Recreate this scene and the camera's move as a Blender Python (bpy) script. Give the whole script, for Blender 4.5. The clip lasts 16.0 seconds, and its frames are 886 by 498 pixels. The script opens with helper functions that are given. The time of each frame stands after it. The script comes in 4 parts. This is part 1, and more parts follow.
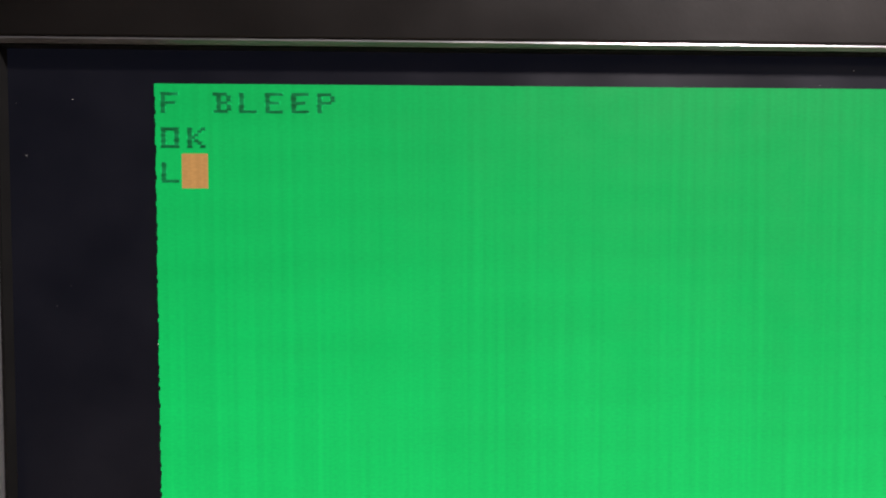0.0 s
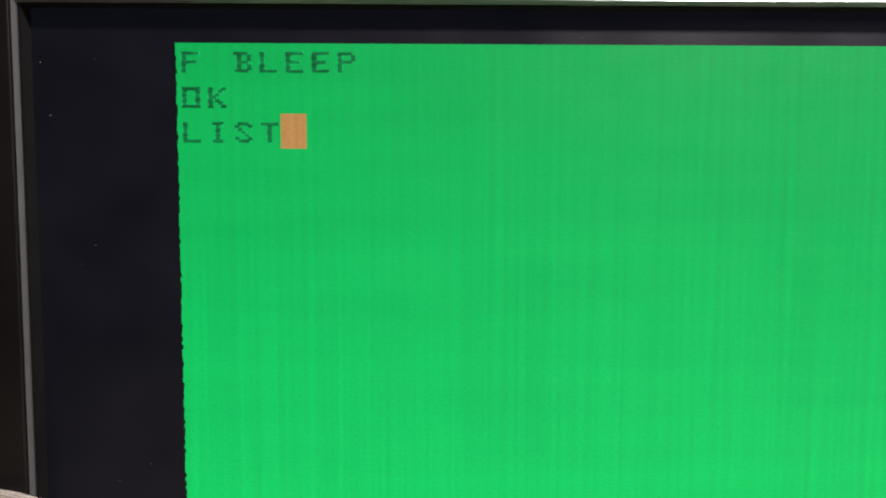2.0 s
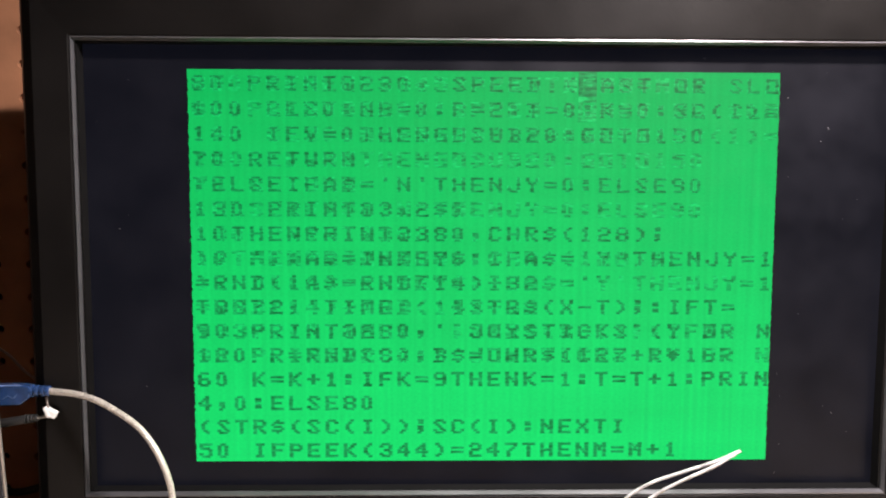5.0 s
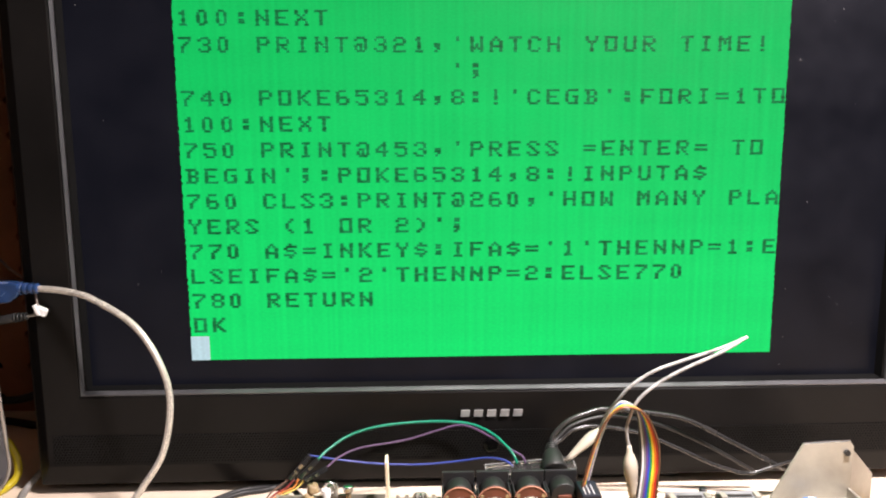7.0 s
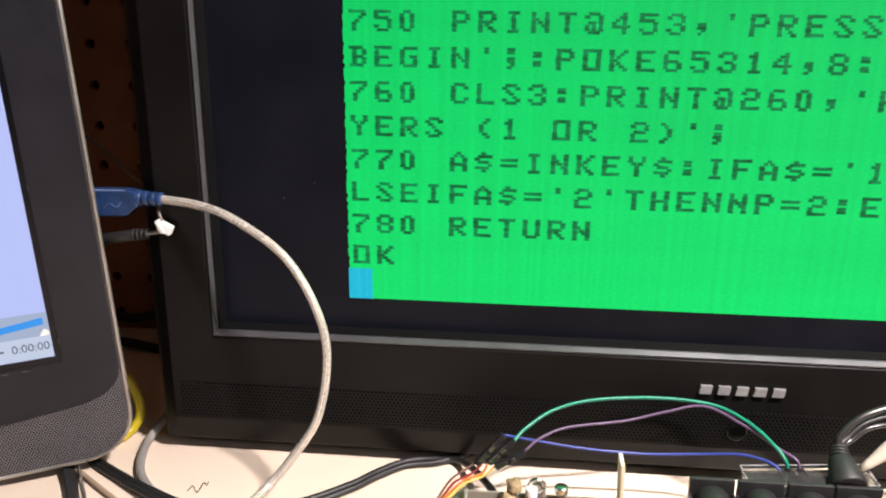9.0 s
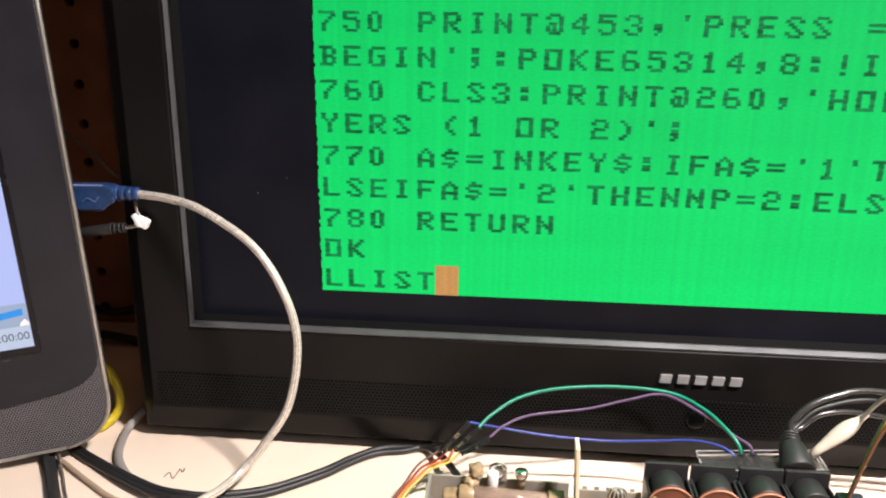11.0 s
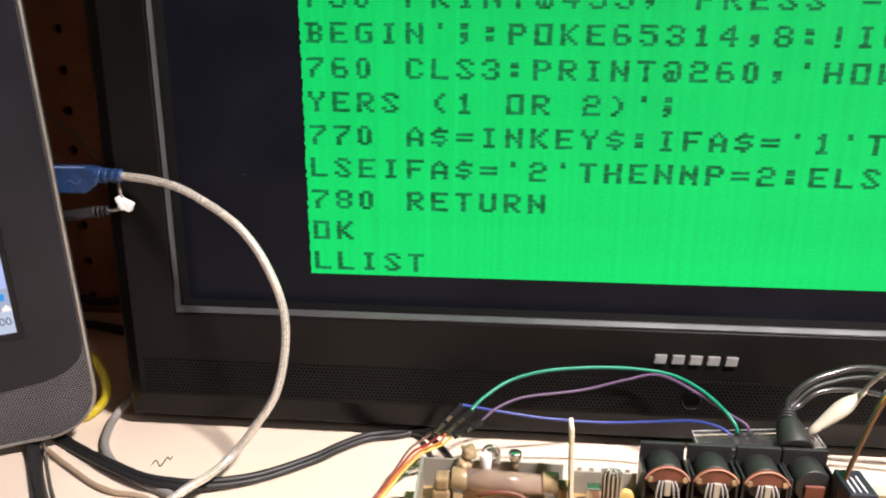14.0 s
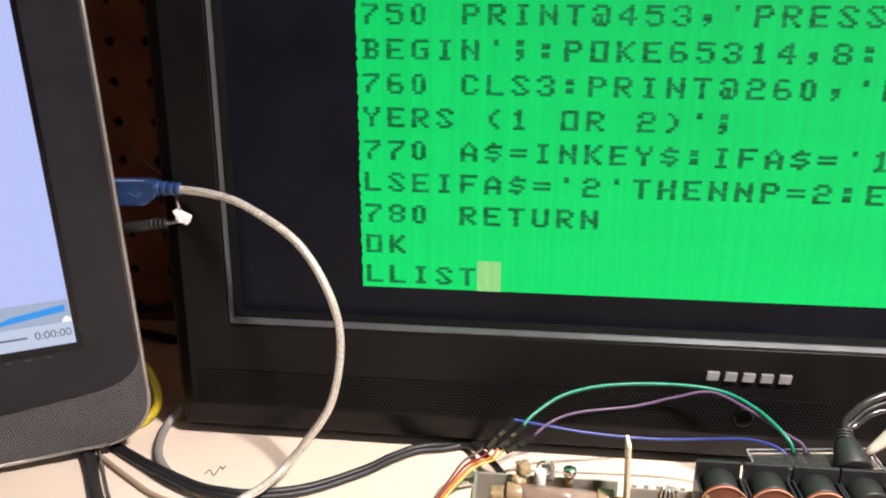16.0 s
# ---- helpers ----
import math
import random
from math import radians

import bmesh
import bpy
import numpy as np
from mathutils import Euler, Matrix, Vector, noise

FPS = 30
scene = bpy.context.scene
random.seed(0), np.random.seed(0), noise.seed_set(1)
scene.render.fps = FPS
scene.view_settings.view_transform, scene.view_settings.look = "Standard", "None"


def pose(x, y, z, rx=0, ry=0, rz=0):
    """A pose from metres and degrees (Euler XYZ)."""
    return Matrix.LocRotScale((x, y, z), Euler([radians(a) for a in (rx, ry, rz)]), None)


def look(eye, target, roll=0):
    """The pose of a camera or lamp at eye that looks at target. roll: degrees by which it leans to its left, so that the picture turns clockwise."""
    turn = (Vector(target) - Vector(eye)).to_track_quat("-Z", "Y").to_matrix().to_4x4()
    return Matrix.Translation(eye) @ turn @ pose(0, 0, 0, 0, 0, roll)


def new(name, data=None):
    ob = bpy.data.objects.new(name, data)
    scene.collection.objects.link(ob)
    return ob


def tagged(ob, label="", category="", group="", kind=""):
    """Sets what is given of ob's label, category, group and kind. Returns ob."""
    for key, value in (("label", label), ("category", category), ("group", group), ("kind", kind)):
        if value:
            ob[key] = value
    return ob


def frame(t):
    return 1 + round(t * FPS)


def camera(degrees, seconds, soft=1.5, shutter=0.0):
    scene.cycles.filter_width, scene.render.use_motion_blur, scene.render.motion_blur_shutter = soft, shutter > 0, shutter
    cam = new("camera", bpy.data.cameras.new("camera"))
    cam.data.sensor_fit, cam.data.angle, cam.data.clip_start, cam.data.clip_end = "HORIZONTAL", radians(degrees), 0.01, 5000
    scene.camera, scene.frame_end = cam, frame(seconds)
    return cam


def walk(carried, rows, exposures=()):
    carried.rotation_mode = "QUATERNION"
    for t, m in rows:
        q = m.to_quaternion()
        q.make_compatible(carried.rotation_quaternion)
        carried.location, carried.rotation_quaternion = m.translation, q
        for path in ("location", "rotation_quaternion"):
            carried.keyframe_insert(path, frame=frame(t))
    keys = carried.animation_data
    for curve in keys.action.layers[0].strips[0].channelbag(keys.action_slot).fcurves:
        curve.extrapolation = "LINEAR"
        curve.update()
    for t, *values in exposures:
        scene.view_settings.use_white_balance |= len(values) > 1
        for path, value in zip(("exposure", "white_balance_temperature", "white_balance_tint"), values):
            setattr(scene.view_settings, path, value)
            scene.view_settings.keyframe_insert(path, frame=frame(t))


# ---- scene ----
cam = camera(58.0, 16.0, 2.0)

PATH = [
    (0, (0.102, -0.349, 0.181), (0.22, 1.646, 0.097), -0.1),
    (0.5, (0.103, -0.349, 0.178), (0.188, 1.647, 0.083), 0.1),
    (1, (0.103, -0.346, 0.177), (0.158, 1.65, 0.062), 0.3),
    (1.5, (0.105, -0.341, 0.174), (0.141, 1.655, 0.054), 0.3),
    (2, (0.107, -0.347, 0.177), (0.145, 1.647, 0.019), 0.1),
    (2.5, (0.104, -0.349, 0.185), (0.164, 1.64, -0.014), -0.0),
    (3, (0.125, -0.345, 0.185), (0.086, 1.646, 0.001), 0.2),
    (3.2, (0.121, -0.347, 0.180), (0.106, 1.646, 0.048), -0.1),
    (5.3, (0.144, -0.488, 0.170), (0.191, 1.503, -0.024), 0.1),
    (5.5, (0.145, -0.486, 0.167), (0.197, 1.503, -0.043), -0.0),
    (6, (0.142, -0.481, 0.163), (0.211, 1.502, -0.088), 0.3),
    (6.5, (0.141, -0.475, 0.165), (0.198, 1.502, -0.131), 0.2),
    (7, (0.137, -0.469, 0.145), (0.198, 1.503, -0.186), -0.3),
    (7.2, (0.126, -0.445, 0.139), (0.188, 1.527, -0.22), -0.3),
    (7.5, (0.096, -0.391, 0.144), (0.048, 1.564, -0.274), 0.0),
    (8, (0.079, -0.352, 0.133), (-0.064, 1.581, -0.362), 0.3),
    (8.5, (0.08, -0.347, 0.132), (-0.112, 1.565, -0.421), 1.0),
    (8.7, (0.076, -0.347, 0.133), (-0.103, 1.565, -0.46), 0.6),
    (10.8, (0.087, -0.356, 0.132), (-0.088, 1.55, -0.446), 0.7),
    (11, (0.091, -0.358, 0.133), (-0.082, 1.547, -0.453), 0.7),
    (11.5, (0.093, -0.36, 0.133), (-0.067, 1.548, -0.447), 0.5),
    (12, (0.093, -0.36, 0.131), (-0.062, 1.549, -0.446), 0.4),
    (12.5, (0.091, -0.358, 0.127), (-0.061, 1.55, -0.455), 0.5),
    (13, (0.093, -0.355, 0.128), (-0.059, 1.55, -0.461), 0.6),
    (13.5, (0.095, -0.357, 0.127), (-0.06, 1.549, -0.461), 0.5),
    (14, (0.092, -0.354, 0.124), (-0.064, 1.55, -0.469), 0.3),
    (14.5, (0.093, -0.352, 0.124), (-0.067, 1.551, -0.471), 0.2),
    (15, (0.091, -0.353, 0.125), (-0.071, 1.55, -0.467), 0.1),
    (15.5, (0.078, -0.36, 0.131), (-0.111, 1.543, -0.457), 0.0),
    (16, (0.078, -0.356, 0.129), (-0.132, 1.546, -0.454), 0.3),
]
EXPOSURES = [(0, -0.26), (3.2, -0.26), (5.3, 0.0), (7.0, 0.0), (16.0, 0.0)]
walk(cam, [(t, look(eye, target, roll)) for t, eye, target, roll in PATH], EXPOSURES)

# ---------------------------------------------------------------- light
world = bpy.data.worlds.new("world")
scene.world = world
world.use_nodes = True
world.node_tree.nodes["Background"].inputs[0].default_value = (0.9, 0.85, 0.8, 1)
world.node_tree.nodes["Background"].inputs[1].default_value = 0.05
scene.view_settings.exposure = 0.0


def area_lamp(name, eye, target, size, size_y, watts, colour, spread=180):
    data = bpy.data.lights.new(name, "AREA")
    data.shape, data.size, data.size_y, data.energy, data.color = "RECTANGLE", size, size_y, watts, colour
    data.spread = radians(spread)
    ob = new(name, data)
    ob.matrix_world = look(eye, target)
    return ob


for side in (-1, 1):  # a bench lamp with two bright heads, from the doubled shadows
    area_lamp("bench_light", (0.345 + side * 0.020, -0.25 + side * 0.006, 0.465), (0.28, -0.03, -0.08), 0.026, 0.026, 4.6, (1.0, 0.89, 0.88), 158)
area_lamp("room_light", (1.35, -1.35, 0.95), (0.3, 0.0, 0.2), 0.7, 0.35, 5.4, (1.0, 0.91, 0.93))

# ---------------------------------------------------------------- materials


def material(name, colour, rough=0.5, metal=0.0, vary=0.15, scale=60.0, bump=0.0, bump_scale=400.0, emit=None, strength=0.0, spec=0.5, trans=0.0, coat=0.0):
    """A surface with stains at two scales and fine relief."""
    m = bpy.data.materials.new(name)
    m.use_nodes = True
    nt = m.node_tree
    b = nt.nodes["Principled BSDF"]
    b.inputs["Roughness"].default_value = rough
    b.inputs["Metallic"].default_value = metal
    b.inputs["Specular IOR Level"].default_value = spec
    b.inputs["Transmission Weight"].default_value = trans
    b.inputs["Coat Weight"].default_value = coat
    tex = nt.nodes.new("ShaderNodeTexCoord")
    big = nt.nodes.new("ShaderNodeTexNoise")
    big.inputs["Scale"].default_value = scale
    big.inputs["Detail"].default_value = 6
    nt.links.new(tex.outputs["Object"], big.inputs["Vector"])
    ramp = nt.nodes.new("ShaderNodeMapRange")
    ramp.inputs["From Min"].default_value, ramp.inputs["From Max"].default_value = 0.3, 0.7
    ramp.inputs["To Min"].default_value, ramp.inputs["To Max"].default_value = 1 - vary, 1 + vary
    nt.links.new(big.outputs["Fac"], ramp.inputs["Value"])
    mix = nt.nodes.new("ShaderNodeVectorMath")
    mix.operation = "SCALE"
    mix.inputs[0].default_value = colour[:3]
    nt.links.new(ramp.outputs["Result"], mix.inputs["Scale"])
    nt.links.new(mix.outputs["Vector"], b.inputs["Base Color"])
    rr = nt.nodes.new("ShaderNodeMapRange")
    rr.inputs["To Min"].default_value, rr.inputs["To Max"].default_value = max(0.02, rough - 0.1), min(1, rough + 0.1)
    nt.links.new(big.outputs["Fac"], rr.inputs["Value"])
    nt.links.new(rr.outputs["Result"], b.inputs["Roughness"])
    if bump:
        fine = nt.nodes.new("ShaderNodeTexNoise")
        fine.inputs["Scale"].default_value = bump_scale
        fine.inputs["Detail"].default_value = 3
        nt.links.new(tex.outputs["Object"], fine.inputs["Vector"])
        bn = nt.nodes.new("ShaderNodeBump")
        bn.inputs["Strength"].default_value = bump
        bn.inputs["Distance"].default_value = 0.0005
        nt.links.new(fine.outputs["Fac"], bn.inputs["Height"])
        nt.links.new(bn.outputs["Normal"], b.inputs["Normal"])
    if emit:
        b.inputs["Emission Color"].default_value = (*emit, 1)
        b.inputs["Emission Strength"].default_value = strength
    return m


def display_material(name, colour, strength, stripes=0.06, cloud=0.08, gloss=0.35, sag=0.0, drift=0.0):
    """A lit display: its own light, with faint columns and uneven backlight. sag paints in the dimming of a slanted
    view.
    """
    m = material(name, (0.003, 0.003, 0.004), gloss, vary=0.1, emit=colour, strength=strength, spec=0.06)
    nt = m.node_tree
    b = nt.nodes["Principled BSDF"]
    tex = nt.nodes.new("ShaderNodeTexCoord")
    def stretched(sx, sz, detail):
        mp = nt.nodes.new("ShaderNodeMapping")
        mp.inputs["Scale"].default_value = (sx, 1, sz)
        nt.links.new(tex.outputs["Object"], mp.inputs["Vector"])
        n = nt.nodes.new("ShaderNodeTexNoise")
        n.inputs["Scale"].default_value = 1.0
        n.inputs["Detail"].default_value = detail
        nt.links.new(mp.outputs["Vector"], n.inputs["Vector"])
        return n

    wave = stretched(330.0, 5.0, 2)
    weave = stretched(420.0, 1100.0, 2)
    bands = stretched(7.0, 60.0, 3)
    bands.inputs["Vector"].links[0].from_node.inputs["Rotation"].default_value = (0, radians(8), 0)
    cl = nt.nodes.new("ShaderNodeTexNoise")
    cl.inputs["Scale"].default_value = 9.0
    cl.inputs["Detail"].default_value = 8
    nt.links.new(tex.outputs["Object"], cl.inputs["Vector"])
    total = None
    for node, out, amount in ((wave, "Fac", stripes * 1.7), (cl, "Fac", cloud), (weave, "Fac", stripes * 1.5), (bands, "Fac", drift)):
        k = nt.nodes.new("ShaderNodeMath")
        k.operation = "MULTIPLY_ADD"
        nt.links.new(node.outputs[out], k.inputs[0])
        k.inputs[1].default_value = amount * 2
        k.inputs[2].default_value = -amount
        if total is None:
            add = nt.nodes.new("ShaderNodeMath")
            add.operation = "ADD"
            nt.links.new(k.outputs[0], add.inputs[0])
            add.inputs[1].default_value = 1.0
        else:
            add = nt.nodes.new("ShaderNodeMath")
            add.operation = "ADD"
            nt.links.new(k.outputs[0], add.inputs[0])
            nt.links.new(total.outputs[0], add.inputs[1])
        total = add
    # viewing-angle dimming, fixed into the glow: weaker towards the top
    sep = nt.nodes.new("ShaderNodeSeparateXYZ")
    nt.links.new(tex.outputs["Object"], sep.inputs[0])
    fall = nt.nodes.new("ShaderNodeMapRange")
    fall.inputs["From Max"].default_value = 0.24
    fall.inputs["To Min"].default_value, fall.inputs["To Max"].default_value = strength * (1 + sag * 0.25), strength * (1 - sag)
    nt.links.new(sep.outputs["Z"], fall.inputs["Value"])
    k = nt.nodes.new("ShaderNodeMath")
    k.operation = "MULTIPLY"
    nt.links.new(total.outputs[0], k.inputs[0])
    nt.links.new(fall.outputs[0], k.inputs[1])
    nt.links.new(k.outputs[0], b.inputs["Emission Strength"])
    return m


def grille_material(name, base, pitch, hole=0.62, shine=0.32, depth=0.2):
    """Perforated plastic or metal: dark round holes in staggered rows, in the object's own x and z."""
    m = material(name, base, 0.45, vary=0.1)
    nt = m.node_tree
    b = nt.nodes["Principled BSDF"]
    old = b.inputs["Base Color"].links[0].from_socket
    tex = nt.nodes.new("ShaderNodeTexCoord")
    sep = nt.nodes.new("ShaderNodeSeparateXYZ")
    nt.links.new(tex.outputs["Object"], sep.inputs[0])

    def maths(op, a, c, d=None):
        n = nt.nodes.new("ShaderNodeMath")
        n.operation = op
        for i, v in enumerate((a, c, d)):
            if v is None:
                continue
            if isinstance(v, (int, float)):
                n.inputs[i].default_value = v
            else:
                nt.links.new(v, n.inputs[i])
        return n.outputs[0]

    row = maths("MULTIPLY", sep.outputs["Z"], 1 / (pitch * 0.866))
    odd = maths("MULTIPLY", maths("FLOORED_MODULO", maths("FLOOR", row, 0), 2.0), 0.5)
    col = maths("ADD", maths("MULTIPLY", sep.outputs["X"], 1 / pitch), odd)
    fx = maths("SUBTRACT", maths("FRACT", col, 0), 0.5)
    fz = maths("MULTIPLY", maths("SUBTRACT", maths("FRACT", row, 0), 0.5), 0.866)
    d2 = maths("ADD", maths("MULTIPLY", fx, fx), maths("MULTIPLY", fz, fz))
    solid = maths("GREATER_THAN", d2, (hole / 2) ** 2)
    mix = nt.nodes.new("ShaderNodeVectorMath")
    mix.operation = "SCALE"
    nt.links.new(old, mix.inputs[0])
    nt.links.new(maths("MULTIPLY_ADD", solid, 1 - depth, depth), mix.inputs["Scale"])
    nt.links.new(mix.outputs["Vector"], b.inputs["Base Color"])
    bn = nt.nodes.new("ShaderNodeBump")
    bn.inputs["Distance"].default_value = 0.0004
    bn.inputs["Strength"].default_value = 0.6
    nt.links.new(solid, bn.inputs["Height"])
    nt.links.new(bn.outputs["Normal"], b.inputs["Normal"])
    nt.links.new(maths("MULTIPLY", solid, shine), b.inputs["Specular IOR Level"])
    return m


GREEN = display_material("lit_green", (0.0035, 0.70, 0.142), 1.02, 0.075, 0.10, sag=0.30, drift=0.10)
def ink_material(name, green, blue):
    """Dark dots of the display that never darken evenly."""
    m = material(name, (0.002, 0.003, 0.002), 0.4, spec=0.1, emit=(0.004, green, blue), strength=1.0)
    nt = m.node_tree
    tex, info = nt.nodes.new("ShaderNodeTexCoord"), nt.nodes.new("ShaderNodeObjectInfo")
    mp = nt.nodes.new("ShaderNodeMapping")
    mp.inputs["Scale"].default_value = (150.0, 1.0, 620.0)
    nt.links.new(tex.outputs["Object"], mp.inputs["Vector"])
    shift = nt.nodes.new("ShaderNodeVectorMath")
    shift.operation = "ADD"
    nt.links.new(mp.outputs["Vector"], shift.inputs[0])
    far = nt.nodes.new("ShaderNodeMath")
    far.operation = "MULTIPLY"
    far.inputs[1].default_value = 90.0
    nt.links.new(info.outputs["Random"], far.inputs[0])
    nt.links.new(far.outputs[0], shift.inputs[1])
    n = nt.nodes.new("ShaderNodeTexNoise")
    n.inputs["Scale"].default_value, n.inputs["Detail"].default_value = 1.0, 2
    nt.links.new(shift.outputs["Vector"], n.inputs["Vector"])
    r = nt.nodes.new("ShaderNodeMapRange")
    r.inputs["From Min"].default_value, r.inputs["From Max"].default_value = 0.3, 0.7
    r.inputs["To Min"].default_value, r.inputs["To Max"].default_value = 0.55, 1.75
    nt.links.new(n.outputs["Fac"], r.inputs["Value"])
    nt.links.new(r.outputs[0], nt.nodes["Principled BSDF"].inputs["Emission Strength"])
    return m


INK = ink_material("dark_green_dots", 0.165, 0.047)
HALO = ink_material("soft_edge_of_dots", 0.42, 0.095)
INK_FAINT = ink_material("faint_green_dots", 0.27, 0.068)
HALO_FAINT = ink_material("soft_edge_of_faint_dots", 0.43, 0.100)
INK_GHOST = ink_material("fading_green_dots", 0.41, 0.095)
OFF_LCD = material("unlit_lcd", (0.003, 0.003, 0.004), 0.35, vary=0.5, scale=25, emit=(0.24, 0.27, 0.50), strength=0.0145, spec=0.12)
CASE = material("black_gloss_plastic", (0.0062, 0.0057, 0.0055), 0.33, vary=0.3, scale=18, bump=0.08, spec=0.14)
TRIM = material("grey_metallic_trim", (0.125, 0.125, 0.133), 0.33, 0.6, vary=0.15, scale=40)
GRILLE = grille_material("speaker_perforation", (0.0050, 0.0048, 0.0047), 0.0019, 0.56, 0.16, 0.4)
SILVER = material("silver_badge", (0.40, 0.40, 0.40), 0.35, 0.6, vary=0.15, scale=200)
BENCH = material("maple_laminate", (0.74, 0.62, 0.495), 0.45, vary=0.07, scale=14, bump=0.1)
PEG = material("brown_hardboard", (0.38, 0.17, 0.085), 0.75, vary=0.2, scale=30, bump=0.35, bump_scale=700)
# near-black that paints the shade inside holes and slots
DARK = material("gap_shade_black", (0.01, 0.008, 0.007), 0.9)
WALL = material("painted_wall", (0.28, 0.25, 0.21), 0.8, vary=0.08, scale=4, bump=0.1)
RUBBER = material("black_rubber", (0.012, 0.012, 0.012), 0.5, vary=0.2)
BLACK = material("black_plastic", (0.016, 0.016, 0.017), 0.4, vary=0.2, bump=0.1)
CHROME = material("bright_metal", (0.7, 0.7, 0.7), 0.25, 1.0, vary=0.15)
BRONZE = material("grey_metal_and_glint", (0.42, 0.39, 0.36), 0.35, 0.8, vary=0.2)
CLIPWIRE = material("clear_grey_vinyl", (0.34, 0.335, 0.335), 0.3, vary=0.4, scale=160, coat=0.5)
# tan of a cable's shadow on the bench, given to a thin strand
SHADOW_TAN = material("painted_shadow_tan", (0.36, 0.27, 0.18), 0.45, vary=0.12)
FIBRE_EDGE = material("pale_fibre_edge", (0.46, 0.22, 0.15), 0.5, vary=0.2)
FIBRE = material("brown_fibre_board", (0.13, 0.040, 0.023), 0.5, vary=0.25, scale=120)
CARD = material("pale_board", (0.72, 0.64, 0.48), 0.6, vary=0.12)
STEEL = material("dull_zinc_steel", (0.38, 0.355, 0.30), 0.5, 0.45, vary=0.25, scale=40, bump=0.2)
PCB = material("tan_circuit_board", (0.30, 0.20, 0.09), 0.5, vary=0.3, scale=70)
TAPE = material("yellowed_tape", (0.55, 0.38, 0.12), 0.45, vary=0.35, scale=90)
AMBER = material("amber_varnish", (0.30, 0.22, 0.12), 0.25, vary=0.4, scale=90)
GLASS = material("clear_plastic", (0.75, 0.74, 0.72), 0.05, vary=0.02, trans=0.97)
WHITE = material("white_plastic", (0.78, 0.78, 0.77), 0.45, vary=0.06)
IVORY = material("ivory_rubber", (0.47, 0.42, 0.34), 0.5, vary=0.12)
GREY = material("grey_vinyl", (0.25, 0.235, 0.22), 0.45, vary=0.12)
YELLOW = material("yellow_vinyl", (0.48, 0.38, 0.015), 0.4, vary=0.1)
USBBLUE = material("translucent_blue_plastic", (0.020, 0.052, 0.15), 0.22, vary=0.35, scale=150, trans=0.2)


def wire_paint(name, colour):
    return material(name + "_insulation", colour, 0.38, vary=0.1, scale=200)


def braid_material():
    m = material("clear_jacket_over_braid", (0.62, 0.55, 0.42), 0.3, 0.35, vary=0.1, coat=0.8)
    nt = m.node_tree
    b = nt.nodes["Principled BSDF"]
    uv = nt.nodes.new("ShaderNodeUVMap")
    sep = nt.nodes.new("ShaderNodeSeparateXYZ")
    nt.links.new(uv.outputs[0], sep.inputs[0])
    outs = []
    for sign in (1, -1):
        a = nt.nodes.new("ShaderNodeMath")
        a.operation = "MULTIPLY_ADD"
        nt.links.new(sep.outputs["X"], a.inputs[0])
        a.inputs[1].default_value = 5.0 * sign * 6.28318
        c = nt.nodes.new("ShaderNodeMath")
        c.operation = "MULTIPLY"
        nt.links.new(sep.outputs["Y"], c.inputs[0])
        c.inputs[1].default_value = 5200.0
        nt.links.new(c.outputs[0], a.inputs[2])
        s = nt.nodes.new("ShaderNodeMath")
        s.operation = "SINE"
        nt.links.new(a.outputs[0], s.inputs[0])
        outs.append(s)
    k = nt.nodes.new("ShaderNodeMath")
    k.operation = "MULTIPLY"
    nt.links.new(outs[0].outputs[0], k.inputs[0])
    nt.links.new(outs[1].outputs[0], k.inputs[1])
    rough = nt.nodes.new("ShaderNodeTexNoise")
    rough.inputs["Scale"].default_value, rough.inputs["Detail"].default_value = 900.0, 3
    spot = nt.nodes.new("ShaderNodeTexCoord")
    nt.links.new(spot.outputs["Object"], rough.inputs["Vector"])
    worn = nt.nodes.new("ShaderNodeMath")
    worn.operation = "MULTIPLY_ADD"
    nt.links.new(rough.outputs["Fac"], worn.inputs[0])
    worn.inputs[1].default_value = 2.4
    nt.links.new(k.outputs[0], worn.inputs[2])
    r = nt.nodes.new("ShaderNodeMapRange")
    r.inputs["From Min"].default_value, r.inputs["From Max"].default_value = 0.5, 1.8
    r.inputs["To Min"].default_value, r.inputs["To Max"].default_value = 0.36, 1.12
    nt.links.new(worn.outputs[0], r.inputs["Value"])
    mix = nt.nodes.new("ShaderNodeVectorMath")
    mix.operation = "SCALE"
    mix.inputs[0].default_value = (0.74, 0.69, 0.60)
    nt.links.new(r.outputs[0], mix.inputs["Scale"])
    nt.links.new(mix.outputs["Vector"], b.inputs["Base Color"])
    return m


BRAID = braid_material()

# ---------------------------------------------------------------- mesh helpers


def put(name, bm, mat, parent=None, smooth=False):
    me = bpy.data.meshes.new(name)
    bmesh.ops.recalc_face_normals(bm, faces=bm.faces)
    if smooth:
        for f in bm.faces:
            f.smooth = True
    bm.to_mesh(me)
    bm.free()
    me.materials.append(mat)
    ob = new(name, me)
    if parent:
        ob.parent = parent
    return ob


def part(name, bm, mat, parent, label="", smooth=False):
    ob = put(name, bm, mat, parent, smooth)
    if label:
        ob["label"] = label
    return ob


def thing(name, label, category, group="", kind="", at=(0, 0, 0)):
    ob = new(name)
    ob.location = at
    return tagged(ob, label, category, group, kind)


